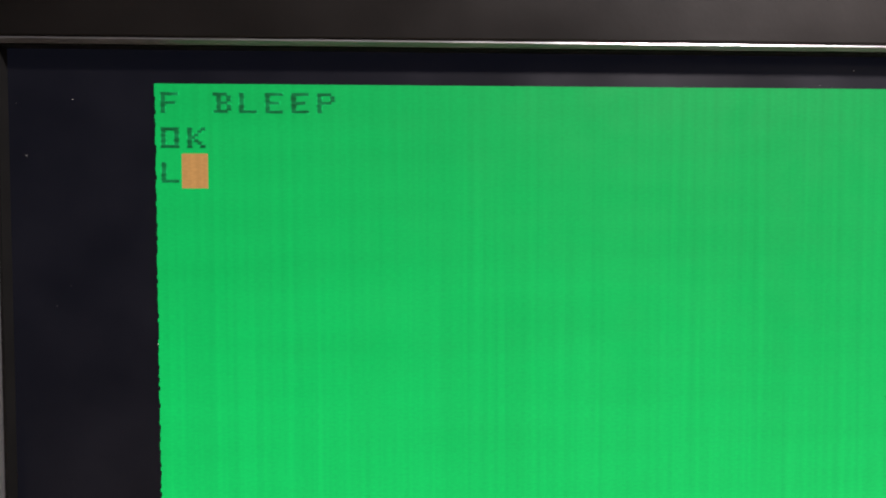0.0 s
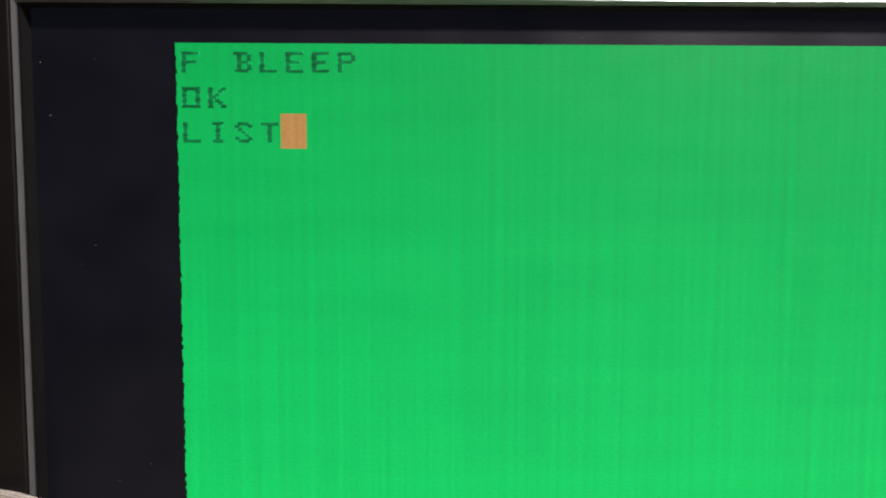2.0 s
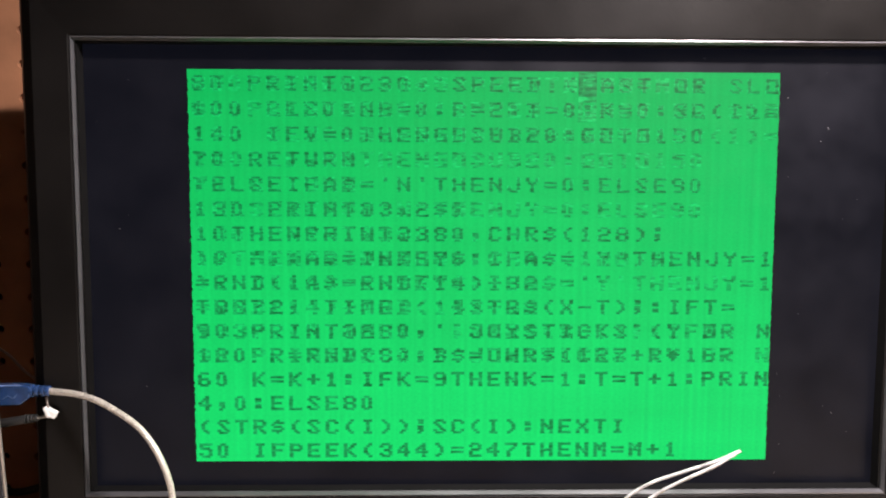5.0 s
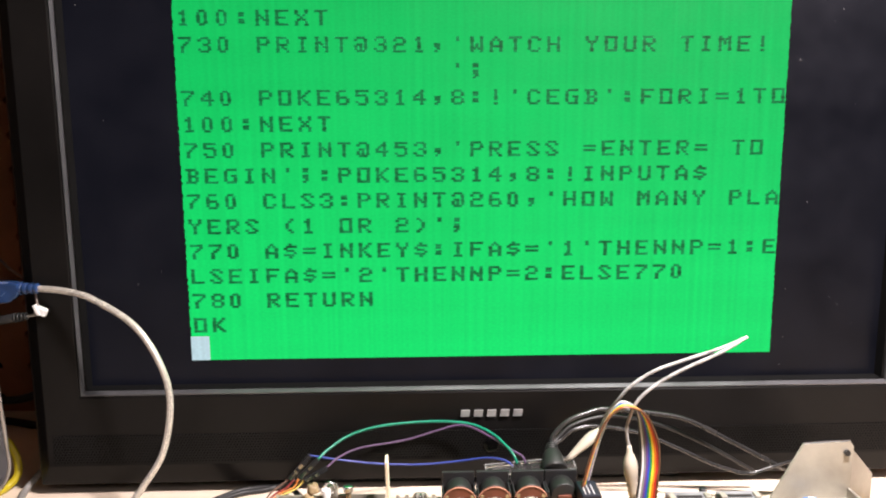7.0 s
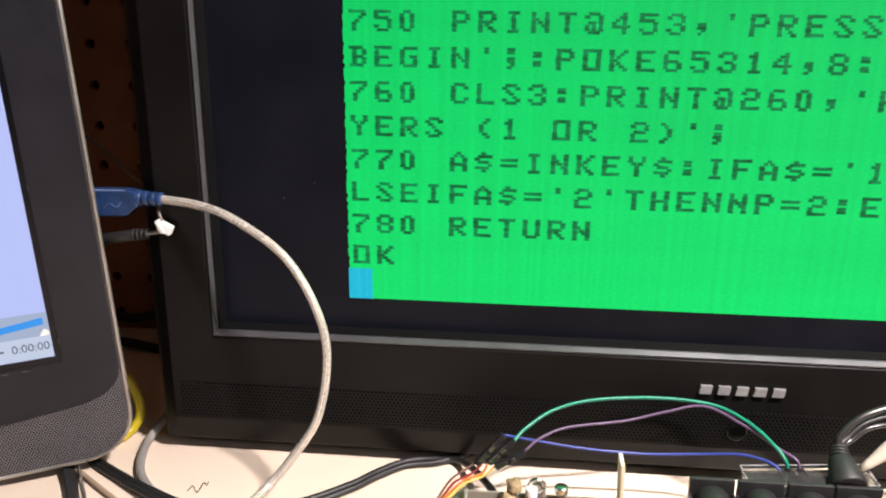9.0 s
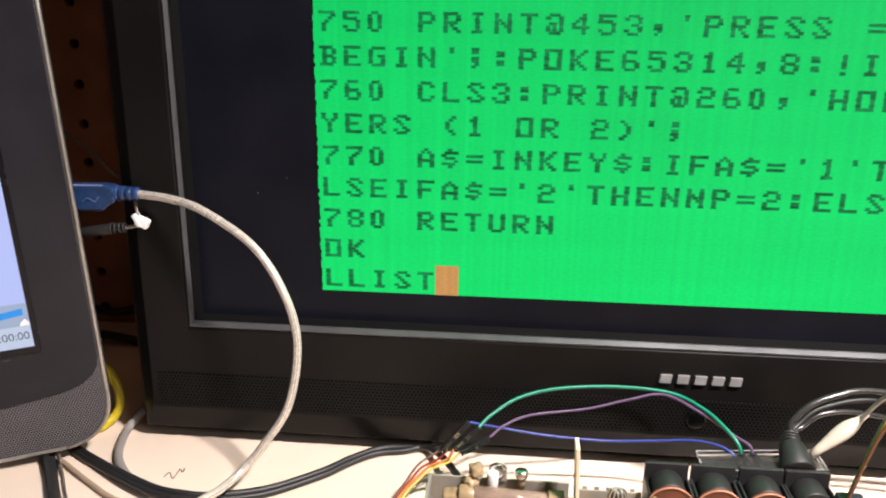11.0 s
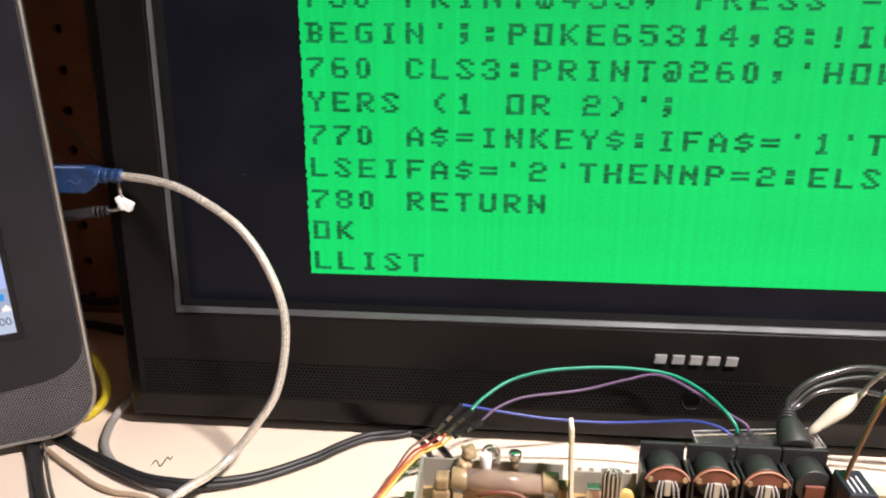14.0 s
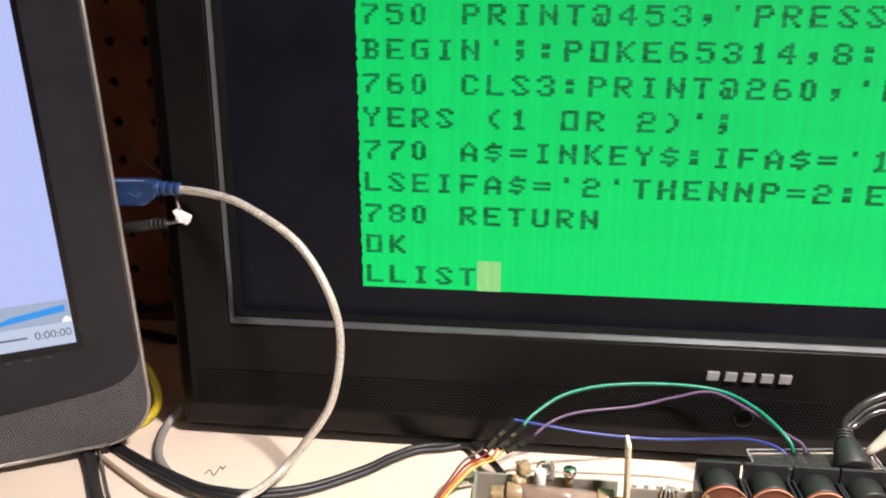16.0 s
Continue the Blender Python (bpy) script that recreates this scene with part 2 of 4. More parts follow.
def box(lo, hi, bevel=0.0, bm=None, turn=None, segments=2):
    bm = bm or bmesh.new()
    c = [(a + b) / 2 for a, b in zip(lo, hi)]
    made = bmesh.ops.create_cube(bm, size=1, matrix=Matrix.Translation(c) @ Matrix.Diagonal((*[abs(b - a) for a, b in zip(lo, hi)], 1)))
    verts = made["verts"]
    if bevel:
        edges = {e for v in verts for e in v.link_edges}
        made = bmesh.ops.bevel(bm, geom=list(edges), offset=bevel, segments=segments, affect="EDGES", profile=0.5)
        verts = list({v for f in made["faces"] for v in f.verts} | {v for v in verts if v.is_valid})
    if turn:
        bmesh.ops.transform(bm, matrix=turn, verts=verts)
    return bm


def rod(a, b, r, r2=None, n=16, bm=None, bevel=0.0):
    bm = bm or bmesh.new()
    a, b = Vector(a), Vector(b)
    m = Matrix.Translation((a + b) / 2) @ (b - a).to_track_quat("Z", "Y").to_matrix().to_4x4()
    made = bmesh.ops.create_cone(bm, cap_ends=True, segments=n, radius1=r, radius2=r if r2 is None else r2, depth=(b - a).length, matrix=m)
    if bevel:
        edges = [e for e in {e for v in made["verts"] for e in v.link_edges} if any(len(f.verts) > 4 for f in e.link_faces)]
        bmesh.ops.bevel(bm, geom=edges, offset=bevel, segments=2, affect="EDGES", profile=0.5)
    return bm


def smooth_path(points, steps=10):
    p = [Vector(q) for q in points]
    p = [2 * p[0] - p[1]] + p + [2 * p[-1] - p[-2]]
    out = []
    for i in range(1, len(p) - 2):
        a, b, c, d = p[i - 1 : i + 3]
        for k in range(steps):
            t = k / steps
            out.append(0.5 * (2 * b + (c - a) * t + (2 * a - 5 * b + 4 * c - d) * t * t + (3 * b - a - 3 * c + d) * t**3))
    out.append(p[-2])
    return out


def tube(points, r, n=10, steps=10, bm=None, flat=1.0):
    """A round cable through the points; flat under 1 squashes it. Its UV runs round and along, in metres."""
    bm = bm or bmesh.new()
    uv = bm.loops.layers.uv.verify()
    path = smooth_path(points, steps)
    rings, along, length = [], [], 0.0
    side = None
    for i, p in enumerate(path):
        d = (path[min(i + 1, len(path) - 1)] - path[max(i - 1, 0)]).normalized()
        if side is None:
            side = d.orthogonal().normalized()
        side = (side - d * side.dot(d)).normalized()
        up = d.cross(side)
        if i:
            length += (p - path[i - 1]).length
        along.append(length)
        rings.append([bm.verts.new(p + r * (math.cos(a) * side + flat * math.sin(a) * up)) for a in (2 * math.pi * k / n for k in range(n))])
    for i in range(len(rings) - 1):
        for k in range(n):
            q = (k + 1) % n
            f = bm.faces.new((rings[i][k], rings[i][q], rings[i + 1][q], rings[i + 1][k]))
            f.smooth = True
            for loop, (u, v) in zip(f.loops, ((k / n, along[i]), ((k + 1) / n, along[i]), ((k + 1) / n, along[i + 1]), (k / n, along[i + 1]))):
                loop[uv].uv = (u, v)
    bm.faces.new(rings[0][::-1])
    bm.faces.new(rings[-1])
    return bm


def slab(outline, lo, hi, bm=None, bevel=0.0):
    """A plate with an outline in x and z, from depth lo to hi."""
    bm = bm or bmesh.new()
    vs = [bm.verts.new((x, lo, z)) for x, z in outline]
    f = bm.faces.new(vs)
    made = bmesh.ops.extrude_face_region(bm, geom=[f])
    bmesh.ops.translate(bm, vec=(0, hi - lo, 0), verts=[v for v in made["geom"] if isinstance(v, bmesh.types.BMVert)])
    if bevel:
        bmesh.ops.bevel(bm, geom=list(bm.edges), offset=bevel, segments=2, affect="EDGES", profile=0.5)
    return bm


def ring_frame(outer, inner, lo, hi, bevel=0.0):
    """A rectangular frame: outer and inner are (x0, z0, x1, z1)."""
    bm = bmesh.new()
    def quad(r, y):
        return [bm.verts.new((x, y, z)) for x, z in ((r[0], r[1]), (r[2], r[1]), (r[2], r[3]), (r[0], r[3]))]
    of, inf, ob_, inb = quad(outer, lo), quad(inner, lo), quad(outer, hi), quad(inner, hi)
    for i in range(4):
        j = (i + 1) % 4
        bm.faces.new((of[i], of[j], inf[j], inf[i]))
        bm.faces.new((ob_[j], ob_[i], inb[i], inb[j]))
        bm.faces.new((of[j], of[i], ob_[i], ob_[j]))
        bm.faces.new((inf[i], inf[j], inb[j], inb[i]))
    if bevel:
        bmesh.ops.bevel(bm, geom=list(bm.edges), offset=bevel, segments=2, affect="EDGES", profile=0.5)
    return bm


# ---------------------------------------------------------------- the room
BENCH_Z = -0.081
ROOM = (-1.6, 2.0, -2.4, 0.140, -0.95, 1.7)
x0, x1, y0, y1, z0, z1 = ROOM
tagged(put("floor", box((x0, y0, z0 - 0.05), (x1, y1 + 0.1, z0)), WALL), "plain painted concrete floor of the workshop", "floor", kind="structure")
tagged(put("ceiling", box((x0, y0, z1), (x1, y1 + 0.1, z1 + 0.05)), WALL), "plain painted ceiling above the workbench", "ceiling", kind="structure")
tagged(put("wall_west", box((x0 - 0.1, y0, z0), (x0, y1 + 0.1, z1)), WALL), "plain painted side wall of the workshop", "wall", kind="structure")
tagged(put("wall_east", box((x1, y0, z0), (x1 + 0.1, y1 + 0.1, z1)), WALL), "plain painted side wall of the workshop", "wall", kind="structure")
tagged(put("wall_south", box((x0, y0 - 0.1, z0), (x1, y0, z1)), WALL), "plain painted wall behind the workbench area", "wall", kind="structure")


def pegboard():
    """Hardboard with a grid of round holes, every inch, near the gap that shows it; plain beyond."""
    pitch, r, n = 0.0254, 0.0033, 12
    gx, gz = -0.1905, 0.0555
    bm = bmesh.new()
    cols, rows = range(-3, 8), range(-6, 13)
    grid = {}
    def corner(i, j):
        if (i, j) not in grid:
            grid[i, j] = bm.verts.new((gx + (i - 0.5) * pitch, 0, gz + (j - 0.5) * pitch))
        return grid[i, j]
    for i in cols:
        for j in rows:
            cx, cz = gx + i * pitch, gz + j * pitch
            hole = [bm.verts.new((cx + r * math.cos(2 * math.pi * k / n), 0, cz + r * math.sin(2 * math.pi * k / n))) for k in range(n)]
            deep = [bm.verts.new((v.co.x, 0.005, v.co.z)) for v in hole]
            cs = [corner(i + 1, j), corner(i + 1, j + 1), corner(i, j + 1), corner(i, j)]
            # corners lie at -45, 45, 135 and 225 degrees
            for q in range(4):
                a = [hole[(q * 3 - 1 + k) % n] for k in range(3)] + [hole[(q * 3 + 2) % n]]
                bm.faces.new([cs[q], cs[(q + 1) % 4]] + a[::-1])
            for k in range(n):
                bm.faces.new((hole[k], hole[(k + 1) % n], deep[(k + 1) % n], deep[k]))
    i0, i1, j0, j1 = cols[0], cols[-1] + 1, rows[0], rows[-1] + 1
    ax, bx, az, bz = gx + (i0 - 0.5) * pitch, gx + (i1 - 0.5) * pitch, gz + (j0 - 0.5) * pitch, gz + (j1 - 0.5) * pitch
    for lo, hi in (((x0, z0), (ax, z1)), ((bx, z0), (x1, z1)), ((ax, z0), (bx, az)), ((ax, bz), (bx, z1))):
        bm.faces.new([bm.verts.new((x, 0, z)) for x, z in ((lo[0], lo[1]), (hi[0], lo[1]), (hi[0], hi[1]), (lo[0], hi[1]))])
    ob = put("wall_north", bm, PEG)
    ob.location = (0, y1, 0)
    tagged(ob, "brown hardboard pegboard wall with rows of round holes", "pegboard", kind="structure")
    # solid sheet, coloured near-black so that the holes look shaded
    tagged(put("wall_backing", box((x0, y1 + 0.012, z0), (x1, y1 + 0.1, z1)), DARK), "near-black sheet standing in for the shade behind the pegboard", "wall", kind="structure")


pegboard()

# ---------------------------------------------------------------- workbench
bench = thing("workbench", "pale maple laminate workbench with cables and electronics on it", "workbench")
part("worktop", box((-0.9, -0.75, BENCH_Z - 0.03), (1.3, y1 - 0.002, BENCH_Z), 0.003), BENCH, bench, "pale maple laminate worktop")
for lx in (-0.82, 1.2):
    for ly in (-0.68, 0.06):
        part("leg", box((lx, ly, z0), (lx + 0.06, ly + 0.06, BENCH_Z - 0.03), 0.004), BENCH, bench)
part("pencil_mark", tube([(-0.0680, -0.0440, -0.0810), (-0.0670, -0.0400, -0.0810), (-0.0640, -0.0440, -0.0810), (-0.0630, -0.0440, -0.0810), (-0.0630, -0.0370, -0.0810), (-0.0610, -0.0390, -0.0810), (-0.0610, -0.0360, -0.0810)], 0.0005, 5, 4, flat=0.5), RUBBER, bench, "short dark pencil squiggle")

# ---------------------------------------------------------------- television
SW, SH = 0.3525, 0.2372  # lit area of the display
tv = thing("television", "black flat-screen television with silver trim showing a green text screen", "television")
X0, X1, Z0, Z1 = -0.095, 0.453, -0.0755, 0.287
GX0, GX1, GZ0, GZ1 = -0.0632, 0.4220, -0.0178, 0.2540  # outer edge of the trim line
part("back_cover", box((X0 + 0.01, 0.014, Z0 + 0.012), (X1 - 0.01, 0.066, Z1 - 0.01), 0.012), CASE, tv)


def bezel():
    """A frame that bulges a little and falls away towards its outer edge."""
    bm = bmesh.new()
    rings = []
    for (ox, y, oz0, oz1) in ((0.0, -0.0100, 0.0, 0.0), (0.0008, -0.0122, 0.0008, 0.0008), (0.021, -0.0135, 0.0428, 0.024), (0.0275, -0.0098, 0.0560, 0.0285), (0.0312, -0.004, 0.0577, 0.0325), (0.0312, 0.016, 0.0577, 0.0325)):
        a, b, c, d = GX0 - ox, GZ0 - oz0, GX1 + ox, GZ1 + oz1
        rings.append([bm.verts.new(v) for v in ((a, y, b), (c, y, b), (c, y, d), (a, y, d))])
    for i in range(len(rings) - 1):
        for k in range(4):
            q = (k + 1) % 4
            bm.faces.new((rings[i][k], rings[i][q], rings[i + 1][q], rings[i + 1][k]))
    bmesh.ops.bevel(bm, geom=[e for e in bm.edges], offset=0.0005, segments=2, affect="EDGES", profile=0.5)
    return bm


part("bezel", bezel(), CASE, tv, "glossy black plastic bezel")
bm = bmesh.new()
loops = [[bm.verts.new(v) for v in ((GX0 + d * 0.6, y, GZ0 + d), (GX1 - d * 0.6, y, GZ0 + d), (GX1 - d * 0.6, y, GZ1 - d), (GX0 + d * 0.6, y, GZ1 - d))] for d, y in ((0.0, -0.0116), (0.0007, -0.0118), (0.0021, -0.0096), (0.0021, -0.0080), (0.0, -0.0080))]
for i in range(5):
    for k in range(4):
        bm.faces.new((loops[i][k], loops[i][(k + 1) % 4], loops[(i + 1) % 5][(k + 1) % 4], loops[(i + 1) % 5][k]))
part("inner_trim", bm, TRIM, tv, "thin grey metallic trim line")
part("inner_wall", ring_frame((GX0, GZ0, GX1, GZ1), (GX0 + 0.0026, GZ0 + 0.0026, GX1 - 0.0026, GZ1 - 0.0026), -0.0082, 0.003), material("matt_black_recess", (0.004, 0.004, 0.004), 0.6, spec=0.15), tv, "black recess round the display")
part("lcd_panel", box((GX0 + 0.001, 0.0, GZ0 + 0.001), (GX1 - 0.001, 0.004, GZ1 - 0.001)), OFF_LCD, tv, "black unlit border of the display")
rng = random.Random(11)
bm = box((0.0008, -0.0004, 0), (SW - 0.0008, -0.0001, SH))
LINES = 128
for k in range(LINES):  # the picture's sides fray from line to line
    za, zb = SH * k / LINES, SH * (k + 1) / LINES
    fray = rng.choice((-0.0002, 0.0, 0.0, 0.0002, 0.0004))
    for xa, xb in ((fray, 0.0009), (SW - 0.0009, SW + fray * 0.6 - 0.0002)):
        bm.faces.new([bm.verts.new(v) for v in ((xa, -0.0004, za), (xb, -0.0004, za), (xb, -0.0004, zb), (xa, -0.0004, zb))])
part("lit_picture", bm, GREEN, tv, "bright green lit text area")
# speaker strip, a little proud of the lower bezel
part("speaker_grille", box((X0 + 0.014, -0.01355, -0.0590), (X1 - 0.014, -0.0120, -0.0420), 0.0002), GRILLE, tv, "perforated black speaker strip")
part("remote_sensor", rod((0.1795, -0.0146, -0.0515), (0.1795, -0.0120, -0.0515), 0.0045, n=24, bevel=0.0004), material("smoked_window", (0.002, 0.002, 0.002), 0.15, vary=0.1), tv, "round dark remote sensor window", True)
for k in range(5):  # the maker's badge as plain blocks
    a = 0.1610 + k * 0.0079
    part("badge_block", slab([(a, -0.0334), (a + 0.0052, -0.0334), (a + 0.0058, -0.0296), (a + 0.0006, -0.0296)], -0.0143, -0.0125), SILVER, tv)
rng = random.Random(4)
verts, faces = [], []
for k in range(70):  # dust on the display
    cx, cz, r = rng.uniform(GX0 + 0.005, GX1 - 0.005), rng.uniform(GZ0 + 0.005, GZ1 - 0.005), rng.uniform(0.0001, 0.00026)
    if 0 < cx < SW and 0 < cz < SH:  # none shows on the lit part
        continue
    i = len(verts)
    verts += [(cx + r * math.cos(q) * rng.uniform(0.7, 1.6), -0.0010, cz + r * math.sin(q)) for q in (0.0, 1.05, 2.1, 3.15, 4.2, 5.25)]
    faces.append(tuple(range(i, i + 6)))
me = bpy.data.meshes.new("dust")
me.from_pydata(verts, [], faces)
me.materials.append(material("grey_dust", (0.35, 0.34, 0.33), 0.9))
dust = tagged(new("dust", me), "scattered pale dust specks", kind="stuff")
dust.parent = tv
part("stand_neck", box((0.13, 0.02, BENCH_Z + 0.012), (0.23, 0.055, -0.05), 0.004), BLACK, tv)
part("stand_base", box((0.06, -0.002, BENCH_Z), (0.30, 0.12, BENCH_Z + 0.012), 0.004), BLACK, tv)

# characters of the display, five by seven dots; each digit holds five bits
FONT = dict(zip("ABCDEFGHIJKLMNOPQRSTUVWXYZ0123456789:;,.!\"#$@()=+-*<>/?%~", (
    "4AHHVHH U99E99U EHGGGHE U99999U VGGUGGV VGGUGGG FGGJHHF HHHVHHH E44444E 1111HHE HIKOKIH GGGGGGV HRLLHHH HHPLJHH VHHHHHV UHHUGGG EHHHLID "
    "UHHUKIH EH842HE V444444 HHHHHHE HHHAA44 HHHLLRH HHA4AHH HHA4444 V1248GV CIIIIIC 4C4444E EH1EGGV EH161HE 26AIV22 VGU11HE EGGUHHE V124888 "
    "EHHEHHE EHHF11E 0CC0CC0 CC0CC48 000CC48 00000CC 4444404 4400000 AAVAVAA 4FGE1U4 EH1DLLE 2488842 8422248 00V0V00 044V440 000V000 04EVE40 "
    "248G842 8421248 01248G0 EH12404 OP248J3 0VVVVV0").split()))
DIGITS = "0123456789ABCDEFGHIJKLMNOPQRSTUV"
CW, CH = SW / 32, SH / 16
INK_MESH = {}


def text_mesh(text, ink=None):
    """One line of display characters; the origin is the upper left corner of its first cell."""
    ink = ink or INK
    if (text, ink) in INK_MESH:
        return INK_MESH[text, ink]
    verts, faces, soft_verts, soft_faces = [], [], [], []
    dx, dz = CW / 8, CH / 12
    for c, ch in enumerate(text[:32]):
        if ch == "f":  # light letter on a dark cell
            for r in range(12):
                hole = format(DIGITS.index(FONT["F"][r - 3]), "05b") if 3 <= r < 10 else "00000"
                for k, bit in enumerate("00" + hole + "0"):
                    if bit == "0":
                        i = len(verts)
                        a, t = c * CW + k * dx, -r * dz
                        verts += [(a, 0, t - dz), (a + dx, 0, t - dz), (a + dx, 0, t), (a, 0, t)]
                        faces.append((i, i + 1, i + 2, i + 3))
            continue
        for r, d in enumerate(FONT.get(ch, "0000000")):
            bits = format(DIGITS.index(d), "05b")
            k = 0
            while k < 5:
                if bits[k] == "1":
                    e = k
                    while e < 5 and bits[e] == "1":
                        e += 1
                    a, b = c * CW + (2 + k) * dx - dx * 0.15, c * CW + (2 + e) * dx + dx * 0.15
                    t, u = -(3 + r) * dz, -(4 + r) * dz
                    i = len(verts)
                    verts += [(a, 0, u), (b, 0, u), (b, 0, t), (a, 0, t)]
                    faces.append((i, i + 1, i + 2, i + 3))
                    i = len(soft_verts)
                    deep = 0.00006 + 0.000004 * (r % 2)
                    soft_verts += [(a - dx * 0.34, deep, u - dz * 0.2), (b + dx * 0.34, deep, u - dz * 0.2), (b + dx * 0.34, deep, t + dz * 0.2), (a - dx * 0.34, deep, t + dz * 0.2)]
                    soft_faces.append((i, i + 1, i + 2, i + 3))
                    k = e
                else:
                    k += 1
    me = bpy.data.meshes.new("text_line")
    n = len(verts)
    me.from_pydata(verts + soft_verts, [], faces + [tuple(i + n for i in f) for f in soft_faces])
    me.materials.append(ink)
    me.materials.append({INK: HALO, INK_FAINT: HALO_FAINT}.get(ink, ink))
    for f in me.polygons[len(faces):]:
        f.material_index = 1
    INK_MESH[text, ink] = me
    return me


POKE = 'POKE65314,8:!"CEGB":FORI=1TO'
LISTING = [
    "F BLEEP", "OK", "L",
    "1 REM   ************************", "2 REM   ***      BLEEP!", "3 REM   ***        BY", "4 REM", "5 REM   *** ~~~~~ ~~ ~~~ ~~",
    "6 REM   *** ~~~~ ~~~~~~ ~~", "7 REM   ************************", '8 "COPYRIGHT (C) ~~~~~ 1982', "10 GOSUB540:CLS3:GOTO80", "20 IFPEEK(341)=247THENN=N-1",
    "30 IFPEEK(342)=247THENN=N+1", "40 IFPEEK(343)=247THENM=M-1", "50 IFPEEK(344)=247THENM=M+1", "60 K=K+1:IFK=9THENK=1:T=T+1:PRIN", 'T@372,"TIME: ";STR$(X-T);:IFT=',
    "10THENPRINT@380,CHR$(128);", "70 RETURN", '80 PRINT@230,"SPEED (fAST OR SLO', 'W)? ";:A$=INKEY$:IFA$="F"THENPOK', '65495,0:ELSEIFA$="S"THENPOKE6549', "4,0:ELSE80",
    '90 PRINT@230," JOYSTICKS (Y OR N', ')? ";:A$=INKEY$:IFA$="Y"THENJY=1', ':ELSEIFA$="N"THENJY=0:ELSE90', "100 CLS0:NL=0:P=2:T=0:K=0:SC(1)=", "0:SC(2)=0:X=50:GOSUB240", "110 FORI=1TO2:PRINT@121+96*P-",
    "(STR$(SC(I));SC(I):NEXTI", "120 R=RND(8):B$=CHR$(127+R*16", "=RND(14)-RND(14)+32", "130 PRINT@3,2$;", "140 IFV=0THENGOSUB20:GOTO150", "150 IFPEEK(345)=247THENM=M-1",
]
FILL = LISTING[14:36]
LATE = [
    "500 IFIE>14THENYR=1+1ELSEIFTHE1I", "PEEK(M-1)=247ORPEEK(65280)=1260R", "510 IFLEN(A$)=33THENM=5:M=14THENI", "FPEEK(345)=247ORPEEK(65280)=1260", "RPEEK(65280)=254THENM=M+1", "515 IFM=33THENM=1",
    "520 PR=ABS(M-50):SOUND1903,1", "530 PRINT@CHR$(128+EE*16)+33*32", "ELSEIFPEEK(345)=247ORPEEK(65280)", "0:ELSEIFPEEK(65280)=125THENM=652", "0:ELSE:IFPEEK(65280)=126THENM=M+", '0:GOTO530:IFA$="0"THEN510:ELSE+2',
    "540 CLS:IF(1)=1:ELSE+25*15", "550 TC=V+1TC+1:SOUND1,1:C3:NEXT", '560 PRINT@33,"CLOCK";TI', "570 GOSUB:NEXT",
    '580 PRINT@65,"USE THE ARROW', '";', "590 " + POKE, "100:NEXT", '600 PRINT@97,"TO MOVE THE', '610 PRINT@129,"YOUR ";',
    "620 " + POKE, "100:NEXT", '630 PRINT@161,"FLASHING BLOCK US', "640 " + POKE, "100:NEXT", '650 PRINT@193,"KEYS OR THE RIGHT', ' JOYSTICK AND";', "660 " + POKE, "100:NEXT", '670 PRINT@225,"TRY TO HIT THE CO',
    'LORED BLOCKS.  ";', "680 " + POKE, "100:NEXT", '690 PRINT@257,"EACH BLOCK IS WOR', 'TH 1 POINT.    ";', "700 " + POKE, "100:NEXT", '710 PRINT@289,"YOU HAVE THIR',
    'TY SECONDS,SO";', "720 " + POKE, "100:NEXT", '730 PRINT@321,"WATCH YOUR TIME!', '              ";', "740 " + POKE, "100:NEXT", '750 PRINT@453,"PRESS =ENTER= TO', 'BEGIN";:POKE65314,8:!INPUTA$',
    '760 CLS3:PRINT@260,"HOW MANY PLA', 'YERS (1 OR 2)";', '770 A$=INKEY$:IFA$="1"THENNP=1:E', 'LSEIFA$="2"THENNP=2:ELSE770', "780 RETURN", "OK",
]
GAP = 66
ROWS = LISTING + [FILL[(i * 7) % len(FILL)] for i in range(GAP)] + LATE
FIRST_LATE = len(LISTING) + GAP


def last_row(f):
    """Index of the newest line on the display at step f: the listing runs between 2.4 and 6.4 seconds."""
    t = (f - 1) / FPS
    knots = ((0, 2), (2.36, 2), (2.5, 6), (3.0, 29), (3.2, 37), (5.5, FIRST_LATE + 15), (6.0, FIRST_LATE + 37), (6.37, len(ROWS) - 1), (99, len(ROWS) - 1))
    for (a, p), (b, q) in zip(knots, knots[1:]):
        if a <= t <= b:
            return int(p + (q - p) * (t - a) / (b - a) + 1e-6)


END = frame(16.0)
LAST = {f: last_row(f) for f in range(1, END + 1)}
TOP = {f: (0 if LAST[f] <= 15 else LAST[f] - 15 + (1 if LAST[f] == len(ROWS) - 1 else 0)) for f in LAST}
SCREEN_KEYS = []


def redraw_front(f):
    """How many rows the display has already moved while the old ones still fade."""
    return 16 - int(16 * (((f - 1) / FPS - 5.5) * 7.38 % 1))


